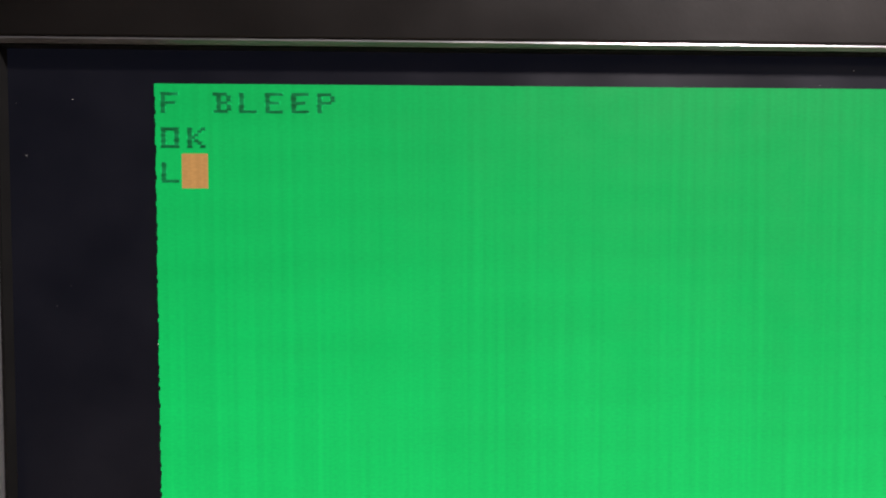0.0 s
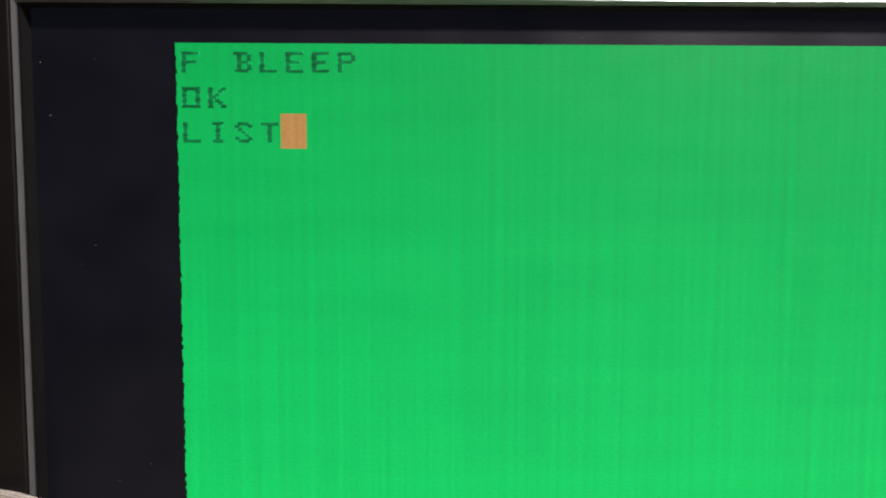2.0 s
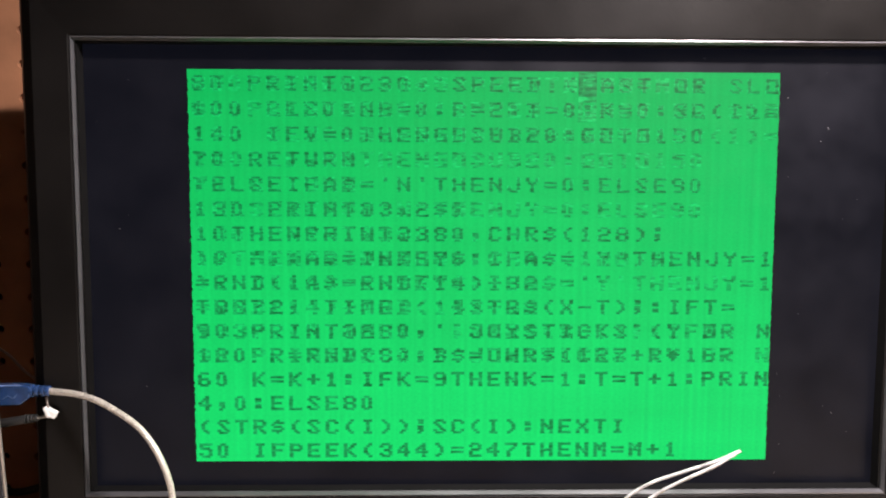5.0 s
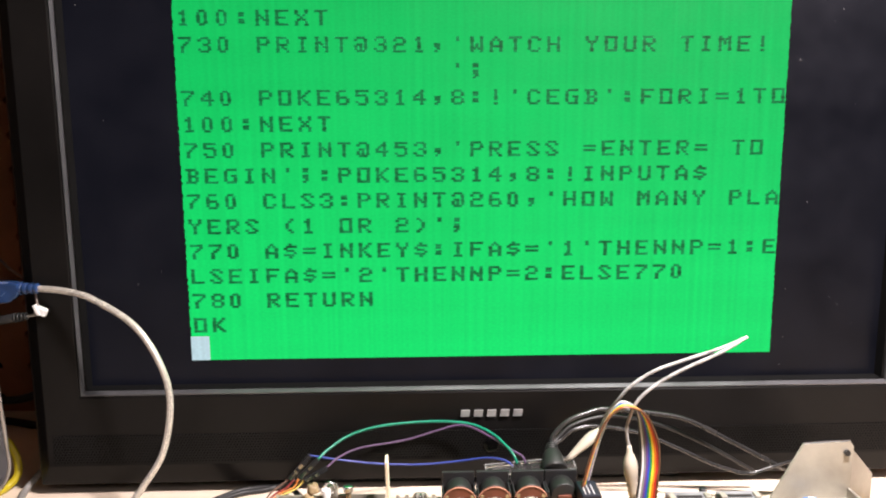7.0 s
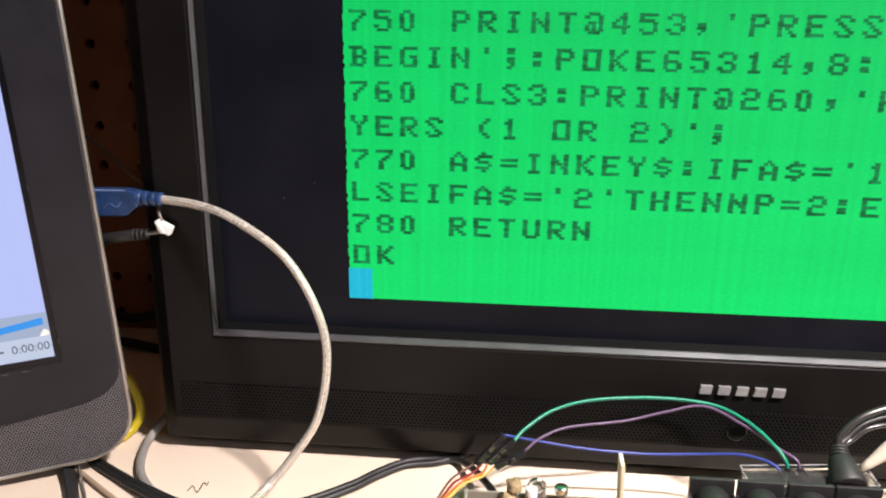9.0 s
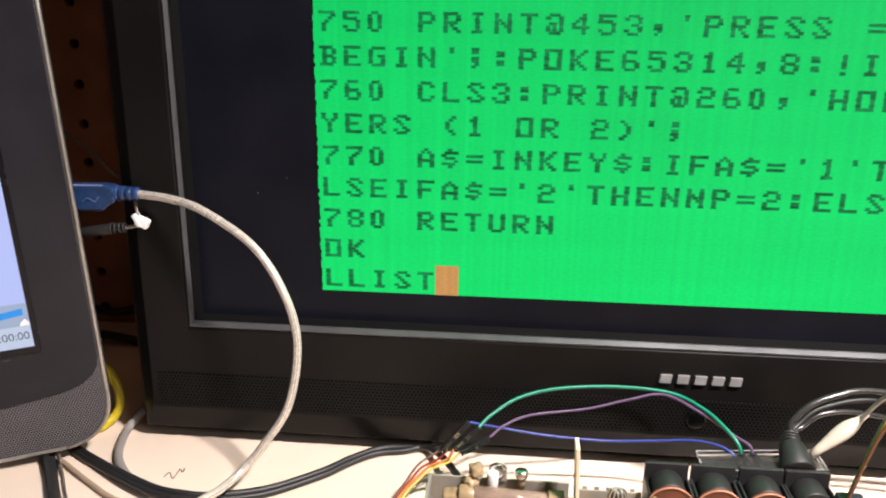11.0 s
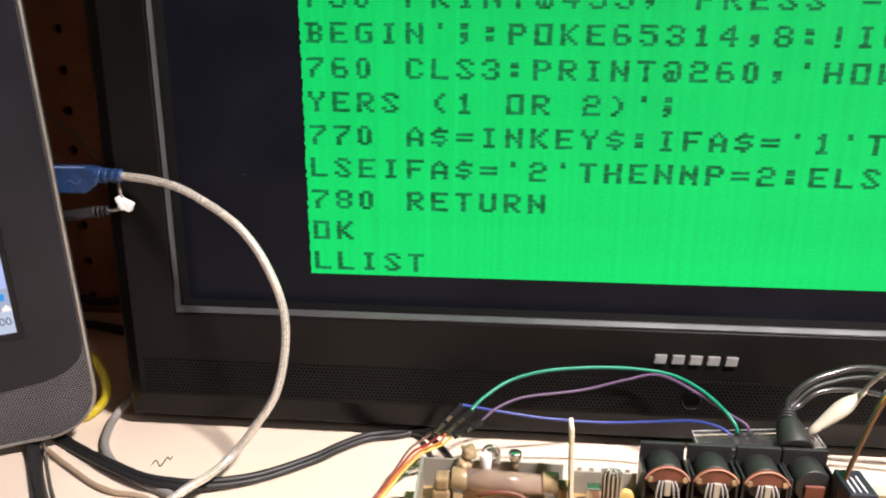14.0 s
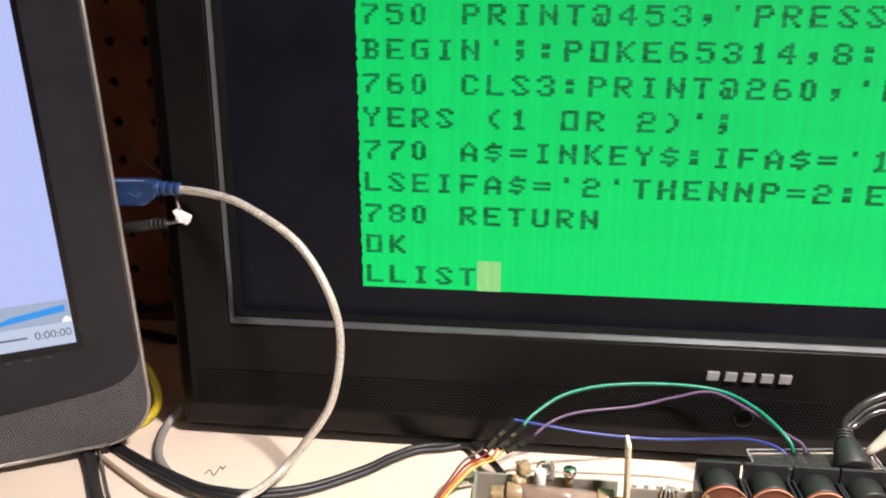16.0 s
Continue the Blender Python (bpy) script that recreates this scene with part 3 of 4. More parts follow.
def line_keys(ob, index, column=0, since=1, until=END, fading=False):
    """Rows for walk(): the line waits in the set, is shown, climbs a row at a time, and leaves over the top.
    A fading line shows for a moment where the line stood before."""
    rows, before = [], None
    for f in range(1, END + 1):
        g = max(1, f - 1) if fading else f
        row = index - TOP[g]
        shown = since <= f <= until and TOP[g] <= index <= LAST[g]
        if fading:
            shown = shown and TOP[g] != TOP[f] and (f - 1) / FPS > 3.05 and row < redraw_front(f)
        place = (column * CW, -0.0006 if fading else -0.0007, SH - row * CH) if shown else (column * CW, 0.0095, SH / 2)
        if place != before:
            if before is not None and rows[-1][0] != f - 1:
                rows.append((f - 1, before))
            rows.append((f, place))
        before = place
    if rows[-1][0] != END:
        rows.append((END, before))
    SCREEN_KEYS.append((ob, [((f - 1) / FPS, pose(*p)) for f, p in rows]))


def screen_line(text, index, column=0, since=1, until=END):
    """Lines that run past fast show fainter, as the slow display never darkens fully."""
    ob = tagged(new("text_line", text_mesh(text, INK_FAINT if 24 <= index < FIRST_LATE + 24 else INK)), kind="stuff")
    ob.parent = tv
    line_keys(ob, index, column, since, until)
    return ob


for i, text in enumerate(ROWS):
    screen_line(text, i)
    if i >= 20:
        ob = tagged(new("text_line", text_mesh(text, INK_GHOST)), kind="stuff")
        ob.parent = tv
        line_keys(ob, i, fading=True)
for ch, column, t in (("I", 1, 0.3), ("S", 2, 0.83), ("T", 3, 0.93)):
    screen_line(ch, 2, column, frame(t))
screen_line("***~~~~~~~ ~~ ~~~~~~", 6, 8, frame(2.54))
LAST_TYPED = [("L", 0, 9.1), ("L", 1, 9.4), ("I", 2, 9.7), ("S", 3, 10.0), ("T", 4, 10.3)]
for ch, column, t in LAST_TYPED:
    ob = new("text_line", text_mesh(ch))
    ob.parent = tv
    hidden, shown = pose(column * CW, 0.0095, SH / 2), pose(column * CW, -0.0007, SH - 15 * CH)
    SCREEN_KEYS.append((ob, [(0, hidden), (t - 1 / FPS, hidden), (t, shown), (16.0, shown)]))

# the cursor: one small tile for each of its colours, lit in turn
CURSOR = {
    "orange": (0.60, 0.30, 0.095), "red": (0.20, 0.015, 0.012), "buff": (0.52, 0.70, 0.76), "cyan": (0.015, 0.50, 0.70), "yellow": (0.31, 0.70, 0.25), "blue": (0.02, 0.10, 0.62), "magenta": (0.50, 0.22, 0.75),
}
CYCLE = ("", "yellow", "blue", "red", "buff", "cyan", "magenta", "orange")
NOTED = {0.0: "orange", 0.4: "", 0.5: "yellow", 0.8: "red", 1.0: "orange", 1.5: "red", 1.6: "cyan", 2.0: "orange", 6.4: "orange", 6.5: "orange", 6.6: "", 6.7: "yellow", 6.8: "blue", 6.9: "red", 7.0: "buff", 7.1: "cyan", 7.2: "cyan",
        7.5: "", 8.0: "buff", 8.5: "", 10.8: "cyan", 10.9: "magenta", 11.0: "orange", 11.5: "red", 12.0: "orange", 12.4: "red", 12.5: "buff", 12.8: "magenta", 13.0: "", 13.5: "buff", 14.0: "", 14.5: "cyan", 15.0: "yellow", 15.5: "cyan", 16.0: "yellow"}


def cursor_colour(t):
    """The cursor steps through its colours in a little under a second; it is off while the listing runs."""
    if 2.36 < t < 6.37:
        return ""
    near = min(NOTED, key=lambda u: abs(u - t))
    if abs(near - t) < 0.056:
        return NOTED[near]
    return CYCLE[int(((t - 6.52) / 0.922) % 1 * 8)]


def column_at(t):
    if t < 3:
        return (2, 1 if t < 0.3 else 2 if t < 0.83 else 3 if t < 0.93 else 4)
    return (15, sum(t >= u for _, _, u in LAST_TYPED))


for colour, rgb in CURSOR.items():
    bm = bmesh.new()
    bm.faces.new([bm.verts.new(v) for v in ((0, 0, -CH), (CW, 0, -CH), (CW, 0, 0), (0, 0, 0))])
    tile = part("cursor_tile", bm, display_material("cursor_" + colour, rgb, 1.0, 0.12, 0.1), tv, colour + " blinking cursor block")
    rows, before = [], None
    for f in range(1, END + 1):
        t = (f - 1) / FPS
        r, c = column_at(t)
        now = cursor_colour(t) == colour
        place = (c * CW, -0.0008, SH - r * CH) if now else (0.2, 0.0095, 0.1)
        if place != before:
            if before is not None and rows[-1][0] != f - 1:
                rows.append((f - 1, before))
            rows.append((f, place))
        before = place
    if rows[-1][0] != END:
        rows.append((END, before))
    SCREEN_KEYS.append((tile, [((f - 1) / FPS, pose(*p)) for f, p in rows]))

# ---------------------------------------------------------------- second monitor
MB = Vector((-0.118, -0.035, -0.0735))
monitor = thing("small_monitor", "small black tablet-like monitor with speaker mesh below its lit window", "monitor")
monitor.matrix_world = Matrix.Translation(MB) @ pose(0, 0, 0, 0, -2.7, 26.5)


def rounded(x0_, z0_, x1_, z1_, r, n=8):
    pts = []
    for cx, cz, a0 in ((x1_ - r, z0_ + r, -90), (x1_ - r, z1_ - r, 0), (x0_ + r, z1_ - r, 90), (x0_ + r, z0_ + r, 180)):
        for k in range(n + 1):
            a = radians(a0 + 90 * k / n)
            pts.append((cx + r * math.cos(a), cz + r * math.sin(a)))
    return pts


part("body", slab(rounded(-0.28, 0.0, 0.0205, 0.25, 0.022), 0.001, 0.020, bevel=0.001), BLACK, monitor)
part("edge_band", tube([(x, 0.0, z) for x, z in rounded(-0.28, 0.0, 0.0205, 0.25, 0.022)] + [(-0.258, 0.0, 0.0), (-0.0015, 0, 0)], 0.0011, 8, 1), BRONZE, monitor, "grey metal edge band")
part("face", slab(rounded(-0.279, 0.001, 0.0195, 0.249, 0.021), -0.0008, 0.002), grille_material("monitor_mesh", (0.125, 0.120, 0.126), 0.0013, 0.74), monitor, "fine grey speaker mesh")
curve = [(-0.279, 0.0235), (-0.06, 0.0245), (-0.03, 0.0265), (-0.010, 0.0284), (0.003, 0.0298), (0.0105, 0.0322), (0.0150, 0.0355), (0.0180, 0.0397), (0.0191, 0.0445)]
part("front_panel", slab(curve + [(0.0193, 0.23), (0.0100, 0.2485), (-0.279, 0.2485)], -0.0016, 0.001), material("satin_black_panel", (0.012, 0.012, 0.016), 0.36, vary=0.3, scale=30, bump=0.2, spec=0.30), monitor, "satin black front panel")
part("window_frame", ring_frame((-0.262, 0.0525, -0.0034, 0.238), (-0.260, 0.0553, -0.0058, 0.2355), -0.0026, 0.0), material("gloss_black_rim", (0.004, 0.004, 0.006), 0.25, vary=0.2, spec=0.3), monitor, "glossy black window rim")
part("window", box((-0.26, -0.0019, 0.0553), (-0.0058, -0.0014, 0.2355)), display_material("lit_pale_blue", (0.49, 0.555, 0.95), 1.0, 0.01, 0.03), monitor, "pale blue lit desktop window")
part("control_strip", box((-0.26, -0.0022, 0.0555), (-0.0060, -0.0017, 0.0765)), display_material("lit_grey_blue", (0.42, 0.50, 0.68), 0.9, 0.01, 0.03), monitor)
part("status_strip", box((-0.26, -0.0024, 0.0556), (-0.0060, -0.0021, 0.0658)), display_material("lit_light_grey", (0.55, 0.62, 0.78), 1.0, 0.01, 0.03), monitor)
part("volume_wedge", slab([(-0.043, 0.0672), (-0.0078, 0.0712), (-0.0078, 0.0743), (-0.030, 0.0715)], -0.0027, -0.0022), display_material("lit_sky_blue", (0.05, 0.32, 0.85), 1.0, 0.01, 0.05), monitor, "bright blue volume wedge")
part("slider_knob", slab([(-0.0098, 0.0662), (-0.0058, 0.0662), (-0.0062, 0.0676), (-0.0078, 0.0690), (-0.0094, 0.0676)], -0.0029, -0.0023), WHITE, monitor)
part("seek_bar", box((-0.09, -0.0027, 0.0606), (-0.0250, -0.0024, 0.0615)), display_material("lit_grey", (0.15, 0.17, 0.22), 1.0), monitor)


def lettering(text, size, mat, parent, m, name="writing"):
    cu = bpy.data.curves.new(name, "FONT")
    cu.body, cu.size = text, size
    tmp = bpy.data.objects.new(name, cu)
    scene.collection.objects.link(tmp)
    bpy.context.view_layer.update()
    me = bpy.data.meshes.new_from_object(tmp.evaluated_get(bpy.context.evaluated_depsgraph_get()))
    bpy.data.objects.remove(tmp)
    me.materials.clear()
    me.materials.append(mat)
    ob = new(name, me)
    ob.parent = parent
    ob.matrix_basis = m
    return ob


lettering("0:00:00", 0.0052, INK_GREY := display_material("lit_dark_grey", (0.12, 0.13, 0.17), 1.0), monitor, pose(-0.0220, -0.0027, 0.0596, 90, 0, 0))
lettering("0%", 0.0042, INK_GREY, monitor, pose(-0.0390, -0.0027, 0.0712, 90, 0, 0))
PRINT = material("faint_grey_print", (0.05, 0.05, 0.055), 0.5)
for bx in (-0.0430, -0.0347, -0.0267, -0.0185):
    part("button_mark", box((bx - 0.0014, -0.0019, 0.0500), (bx + 0.0014, -0.0015, 0.0504)), PRINT, monitor, "short grey printed mark")
for lx in (-0.010, -0.22):
    part("foot", tube([(lx, 0.010, 0.004), (lx, 0.004, -0.0035), (lx + 0.002, -0.012, -0.0062), (lx + 0.005, -0.034, -0.0064), (lx + 0.010, -0.062, -0.0064)], 0.0042, 10, 6, flat=0.26), BLACK, monitor, "black splayed foot")
    # highlight on the glossy foot's right edge, added as a pale metal strip
    part("foot_glint", tube([(lx + 0.0042, 0.009, 0.003), (lx + 0.0042, 0.003, -0.0030), (lx + 0.0062, -0.012, -0.0056), (lx + 0.0092, -0.034, -0.0058), (lx + 0.0142, -0.062, -0.0058)], 0.00055, 6, 6), BRONZE, monitor, "pale strip painted as the highlight along the foot")

# ---------------------------------------------------------------- cables by the monitor
usb = thing("usb_cable", "silver braided usb cable with translucent blue plug in the monitor", "usb cable")
ux, uy, uz = (-0.0790, -0.0180, 0.0490)
part("plug_housing", slab([(ux - 0.046, uz - 0.0086), (ux - 0.0160, uz - 0.0078), (ux - 0.0100, uz - 0.0032), (ux - 0.0100, uz + 0.0032), (ux - 0.0145, uz + 0.0042), (ux - 0.046, uz + 0.0036)], uy - 0.0036, uy + 0.0036, bevel=0.0010), USBBLUE, usb, "translucent blue moulded plug")
part("moulded_mark", tube([(ux - 0.0255, uy - 0.0037, uz - 0.0040), (ux - 0.0225, uy - 0.0037, uz - 0.0020), (ux - 0.0195, uy - 0.0037, uz - 0.0034), (ux - 0.0170, uy - 0.0037, uz - 0.0012)], 0.00035, 6, 6), material("pale_blue_relief", (0.045, 0.09, 0.22), 0.3, vary=0.2), usb, "raised pale mark on the plug")
# the highlight along the plug's top, put in as a light blue rod
part("plug_highlight", rod((ux - 0.040, uy - 0.0034, uz + 0.0036), (ux - 0.0150, uy - 0.0034, uz + 0.0041), 0.0004, n=8), material("painted_blue_highlight", (0.16, 0.22, 0.40), 0.25, vary=0.2), usb, "light blue rod painted as the plug's top highlight")
for k in range(4):
    part("relief_rib", rod((ux - 0.0115 + k * 0.0031, uy, uz), (ux - 0.0089 + k * 0.0031, uy, uz), 0.0037 - 0.0002 * k, n=14, bevel=0.0004), USBBLUE, usb, "", True)
part("relief_core", rod((ux - 0.012, uy, uz), (ux + 0.0005, uy, uz), 0.0027, n=12), USBBLUE, usb, "", True)
part("jacket", tube([(ux - 0.001, uy, uz), (-0.0620, -0.0220, 0.0480), (-0.0450, -0.0270, 0.0440), (-0.0220, -0.0330, 0.0310), (-0.0078, -0.0380, 0.0120), (-0.0014, -0.0420, -0.0100), (-0.0048, -0.0475, -0.0370), (-0.0160, -0.0495, -0.0560), (-0.0238, -0.0518, -0.0660), (-0.0283, -0.0578, -0.0698), (-0.0320, -0.0675, -0.0700), (-0.0365, -0.0749, -0.0700), (-0.0416, -0.0810, -0.0720), (-0.0550, -0.0950, -0.0785), (-0.0740, -0.1080, -0.0788)], 0.00190, 14, 12), BRAID, usb, "clear jacket over silver braid")

lead = thing("power_lead", "black lead with ribbed sleeve and small white plug", "lead")
a, b, c = Vector((-0.1120, -0.0180, 0.0290)), Vector((-0.0940, -0.0180, 0.0320)), Vector((-0.0860, -0.0180, 0.0330))
part("sleeve", rod(a, b, 0.0026, n=14, bevel=0.0004), RUBBER, lead, "", True)
for k in range(4):
    p = b.lerp(c, k / 4)
    part("sleeve_rib", rod(p, b.lerp(c, (k + 0.6) / 4), 0.0029 - 0.0002 * k, n=14, bevel=0.0003), RUBBER, lead, "", True)
part("bare_wire", tube([c - (c - b) * 0.9, c, (-0.0820, -0.0180, 0.0340), (-0.0780, -0.0190, 0.0370)], 0.0009, 8), GREY, lead)
e = Vector((-0.0780, -0.0190, 0.0360))
part("white_plug", box((-0.0030, -0.002, -0.0022), (0.0030, 0.002, 0.0022), 0.0006, turn=Matrix.Translation(e) @ pose(0, 0, 0, 0, 25, 0)), WHITE, lead, "small white plastic plug")
part("plug_collar", box((-0.0011, -0.0024, -0.0032), (0.0011, 0.0024, 0.0032), 0.0005, turn=Matrix.Translation(e) @ pose(-0.002, 0, 0.001, 0, -25, 0)), WHITE, lead)

thin = tagged(put("thin_wire", tube([(-0.1500, 0.0360, 0.0730), (-0.1358, 0.0300, 0.0661), (-0.1207, 0.0200, 0.0609), (-0.1067, 0.0080, 0.0550), (-0.0901, -0.0080, 0.0515), (-0.0830, -0.0150, 0.0460), (-0.0800, -0.0190, 0.0390)], 0.0008, 8), material("brown_black_vinyl", (0.11, 0.08, 0.065), 0.3, vary=0.2)), "thin black wire hanging in front of the pegboard", "wire")

dark = thing("black_cables", "pair of flat black mains cables lying on the workbench", "cable")
run = [(-0.1620, 0.0030, -0.0785), (-0.1230, -0.0262, -0.0780), (-0.1011, -0.0405, -0.0775), (-0.0813, -0.0530, -0.0755), (-0.0641, -0.0616, -0.0750), (-0.0503, -0.0642, -0.0750), (-0.0383, -0.0627, -0.0760), (-0.0164, -0.0524, -0.0780), (0.0051, -0.0357, -0.0780), (0.0158, -0.0238, -0.0780), (0.0276, -0.0134, -0.0780), (0.0409, -0.0095, -0.0780), (0.0525, -0.0110, -0.0770), (0.0600, -0.0220, -0.0735), (0.0665, -0.0370, -0.0700), (0.0715, -0.0550, -0.0645), (0.0735, -0.0690, -0.0610)]
part("cable", tube([(x, y + 0.0016, z - 0.0010) for x, y, z in run], 0.0017, 12), RUBBER, dark)
part("cable", tube([(x + 0.0006, y - 0.0016, z - 0.0013) for x, y, z in run[:12]] + [(0.0520, -0.0060, -0.0785), (0.0700, 0.0080, -0.0790)], 0.0016, 12), RUBBER, dark)

grey = tagged(put("grey_cable", tube([(-0.0900, 0.0200, -0.0640), (-0.0985, 0.0080, -0.0720), (-0.1030, -0.0070, -0.0785), (-0.0995, -0.0230, -0.0789), (-0.0950, -0.0335, -0.0789), (-0.0890, -0.0420, -0.0789), (-0.0800, -0.0510, -0.0789), (-0.0655, -0.0600, -0.0792), (-0.0480, -0.0690, -0.0789), (-0.0300, -0.0860, -0.0789)], 0.0021, 12), GREY), "grey vinyl cable curling from behind the television", "cable")
yellow = tagged(put("yellow_cable", tube([(-0.1420, 0.0160, -0.0470), (-0.1221, 0.0100, -0.0526), (-0.1163, 0.0080, -0.0584), (-0.1128, 0.0060, -0.0657), (-0.1122, 0.0030, -0.0729), (-0.1158, -0.0020, -0.0780), (-0.1200, -0.0100, -0.0784), (-0.1400, -0.0200, -0.0784)], 0.0024, 12), YELLOW), "bright yellow cable hanging behind the monitor", "cable")
# a cable's shadow on the bench, modelled as a thin tan strand
beige = tagged(put("shadow_strand", tube([(-0.1500, -0.0180, -0.0795), (-0.1223, -0.0375, -0.0795), (-0.1084, -0.0475, -0.0795), (-0.0955, -0.0564, -0.0795), (-0.0855, -0.0630, -0.0795), (-0.0741, -0.0679, -0.0795), (-0.0606, -0.0700, -0.0797), (-0.0420, -0.0800, -0.0797), (-0.0300, -0.1000, -0.0797)], 0.0012, 10), SHADOW_TAN), "thin tan strand standing in for a cable shadow on the bench", "cable")
for pts in (((-0.1960, 0.1100, -0.0580), (-0.1660, 0.1100, -0.0630), (-0.1350, 0.1100, -0.0540)), ((-0.1930, 0.1000, -0.0740), (-0.1630, 0.1000, -0.0760), (-0.1300, 0.1000, -0.0830)), ((-0.2070, 0.1200, -0.0950), (-0.1720, 0.1200, -0.0960), (-0.1400, 0.1200, -0.0920))):
    tagged(put("dark_cable", tube(list(pts), 0.003, 8), RUBBER), "dark cable in the shade below the pegboard", "cable", "cables below the pegboard")

# ---------------------------------------------------------------- circuit board and its parts
BZ = -0.068
board = thing("circuit_board", "open computer circuit board with sockets and aged parts on the workbench", "circuit board")
part("board", box((0.058, -0.30, BZ - 0.0016), (0.40, -0.058, BZ), 0.0004), PCB, board, "tan circuit board")
for px, py in ((0.07, -0.07), (0.39, -0.07), (0.07, -0.29), (0.39, -0.29)):
    part("standoff", rod((px, py, BENCH_Z), (px, py, BZ - 0.0016), 0.003, n=10), WHITE, board)
# side plate and fuse at the mains corner
part("side_plate", box((0.0600, -0.120, BZ), (0.0612, -0.0672, -0.0545), 0.0002), STEEL, board, "thin pale metal side plate")
part("rear_plate", box((0.0612, -0.0680, BZ), (0.1180, -0.0670, -0.0550), 0.0002), STEEL, board, "thin pale metal rear plate")
part("rear_plate", box((0.1215, -0.0680, BZ), (0.1475, -0.0670, -0.0575), 0.0002), STEEL, board)
for k in range(5):
    part("plate_notch", box((0.1235 + k * 0.0048, -0.0676, -0.0576), (0.1255 + k * 0.0048, -0.0672, -0.0560), 0.0001), STEEL, board)
for ax, az, w in ((0.0665, -0.0585, 0.006), (0.0655, -0.0640, 0.0075), (0.1150, -0.0600, 0.004)):
    part("varnish_lump", box((ax, -0.080, az - 0.004), (ax + w, -0.073, az + 0.002), 0.0014), AMBER, board, "crusty varnished terminal")
part("cap_nut", rod((0.0700, -0.0745, -0.0600), (0.0745, -0.0745, -0.0600), 0.0040, n=6, bevel=0.0006), AMBER, board, "varnished terminal nut")
part("tall_clip", box((0.0870, -0.0690, -0.0565), (0.0925, -0.0655, -0.0490), 0.0012), STEEL, board, "bright bent metal clip")
part("fuse_glass", rod((0.0745, -0.0755, -0.0585), (0.1135, -0.0755, -0.0600), 0.0042, n=18), material("aged_clear_tube", (0.62, 0.47, 0.37), 0.12, vary=0.3, scale=120, trans=0.7), board, "clear glass fuse tube", True)
for fx in (0.0730, 0.1090):
    part("fuse_cap", rod((fx, -0.0755, -0.0587), (fx + 0.0065, -0.0755, -0.0590), 0.0045, n=18, bevel=0.0005), AMBER, board, "tarnished fuse cap", True)
    part("fuse_clip", box((fx + 0.001, -0.0805, BZ), (fx + 0.005, -0.0705, -0.0615), 0.0005), CHROME, board)


def lump(at, r, seed, squash=0.8):
    """An uneven blob of varnish or solder."""
    bm = bmesh.new()
    bmesh.ops.create_icosphere(bm, subdivisions=3, radius=r)
    for v in bm.verts:
        v.co *= 1 + 0.45 * noise.noise(v.co / r * 1.6 + Vector((seed, 0, 0)))
        v.co.z *= squash
        v.co += Vector(at)
    return bm


part("varnish_lump", lump((0.0795, -0.0700, -0.0500), 0.0034, 3), AMBER, board, "crusty varnished terminal", True)
part("varnish_lump", lump((0.0775, -0.0720, -0.0545), 0.0030, 8), AMBER, board, "", True)
part("terminal_post", rod((0.0865, -0.0700, -0.0570), (0.0865, -0.0700, -0.0505), 0.0024, n=16, bevel=0.0005), WHITE, board, "pale terminal collar", True)
part("wire_loop", tube([(0.0885 + 0.0030 * math.cos(q), -0.0690, -0.0505 + 0.0032 * math.sin(q)) for q in (2 * math.pi * k / 12 for k in range(12))], 0.00075, 8, 4), CHROME, board, "bright bent wire loop")
part("terminal_post", rod((0.0983, -0.0700, -0.0570), (0.0983, -0.0700, -0.0520), 0.0016, n=14), AMBER, board, "", True)
part("screw_head", rod((0.0983, -0.0700, -0.0522), (0.0983, -0.0700, -0.0488), 0.0027, n=18, bevel=0.0007), CHROME, board, "bright screw head", True)
part("screw_slot", box((0.0960, -0.0704, -0.0490), (0.1006, -0.0696, -0.0486)), RUBBER, board)
part("wound_coil", rod((0.0860, -0.092, -0.0660), (0.1060, -0.092, -0.0660), 0.0075, n=24, bevel=0.002), TAPE, board, "coil wrapped in yellowed tape", True)
part("coil_lead", tube([(0.084, -0.086, -0.0590), (0.092, -0.087, -0.0565), (0.100, -0.087, -0.0575), (0.107, -0.088, -0.062)], 0.0010, 8), FIBRE, board)
part("card", box((0.1198, -0.0830, BZ), (0.1213, -0.0740, -0.0300), 0.0003, turn=Matrix.Translation((0.12, -0.08, BZ)) @ pose(0, 0, 0, 0, -2, 0) @ Matrix.Translation((-0.12, 0.08, -BZ))), CARD, board, "upright strip of pale board")
part("red_lead", tube([(0.1145, -0.086, -0.0680), (0.1160, -0.0865, -0.0635), (0.1215, -0.086, -0.0620), (0.1290, -0.085, -0.0625), (0.1330, -0.084, -0.0675)], 0.0017, 10), material("salmon_insulation", (0.40, 0.16, 0.11), 0.4), board, "salmon insulated lead")
part("can", rod((0.1365, -0.075, BZ), (0.1365, -0.075, -0.0525), 0.0036, n=18, bevel=0.0008), RUBBER, board, "small black electrolytic can", True)
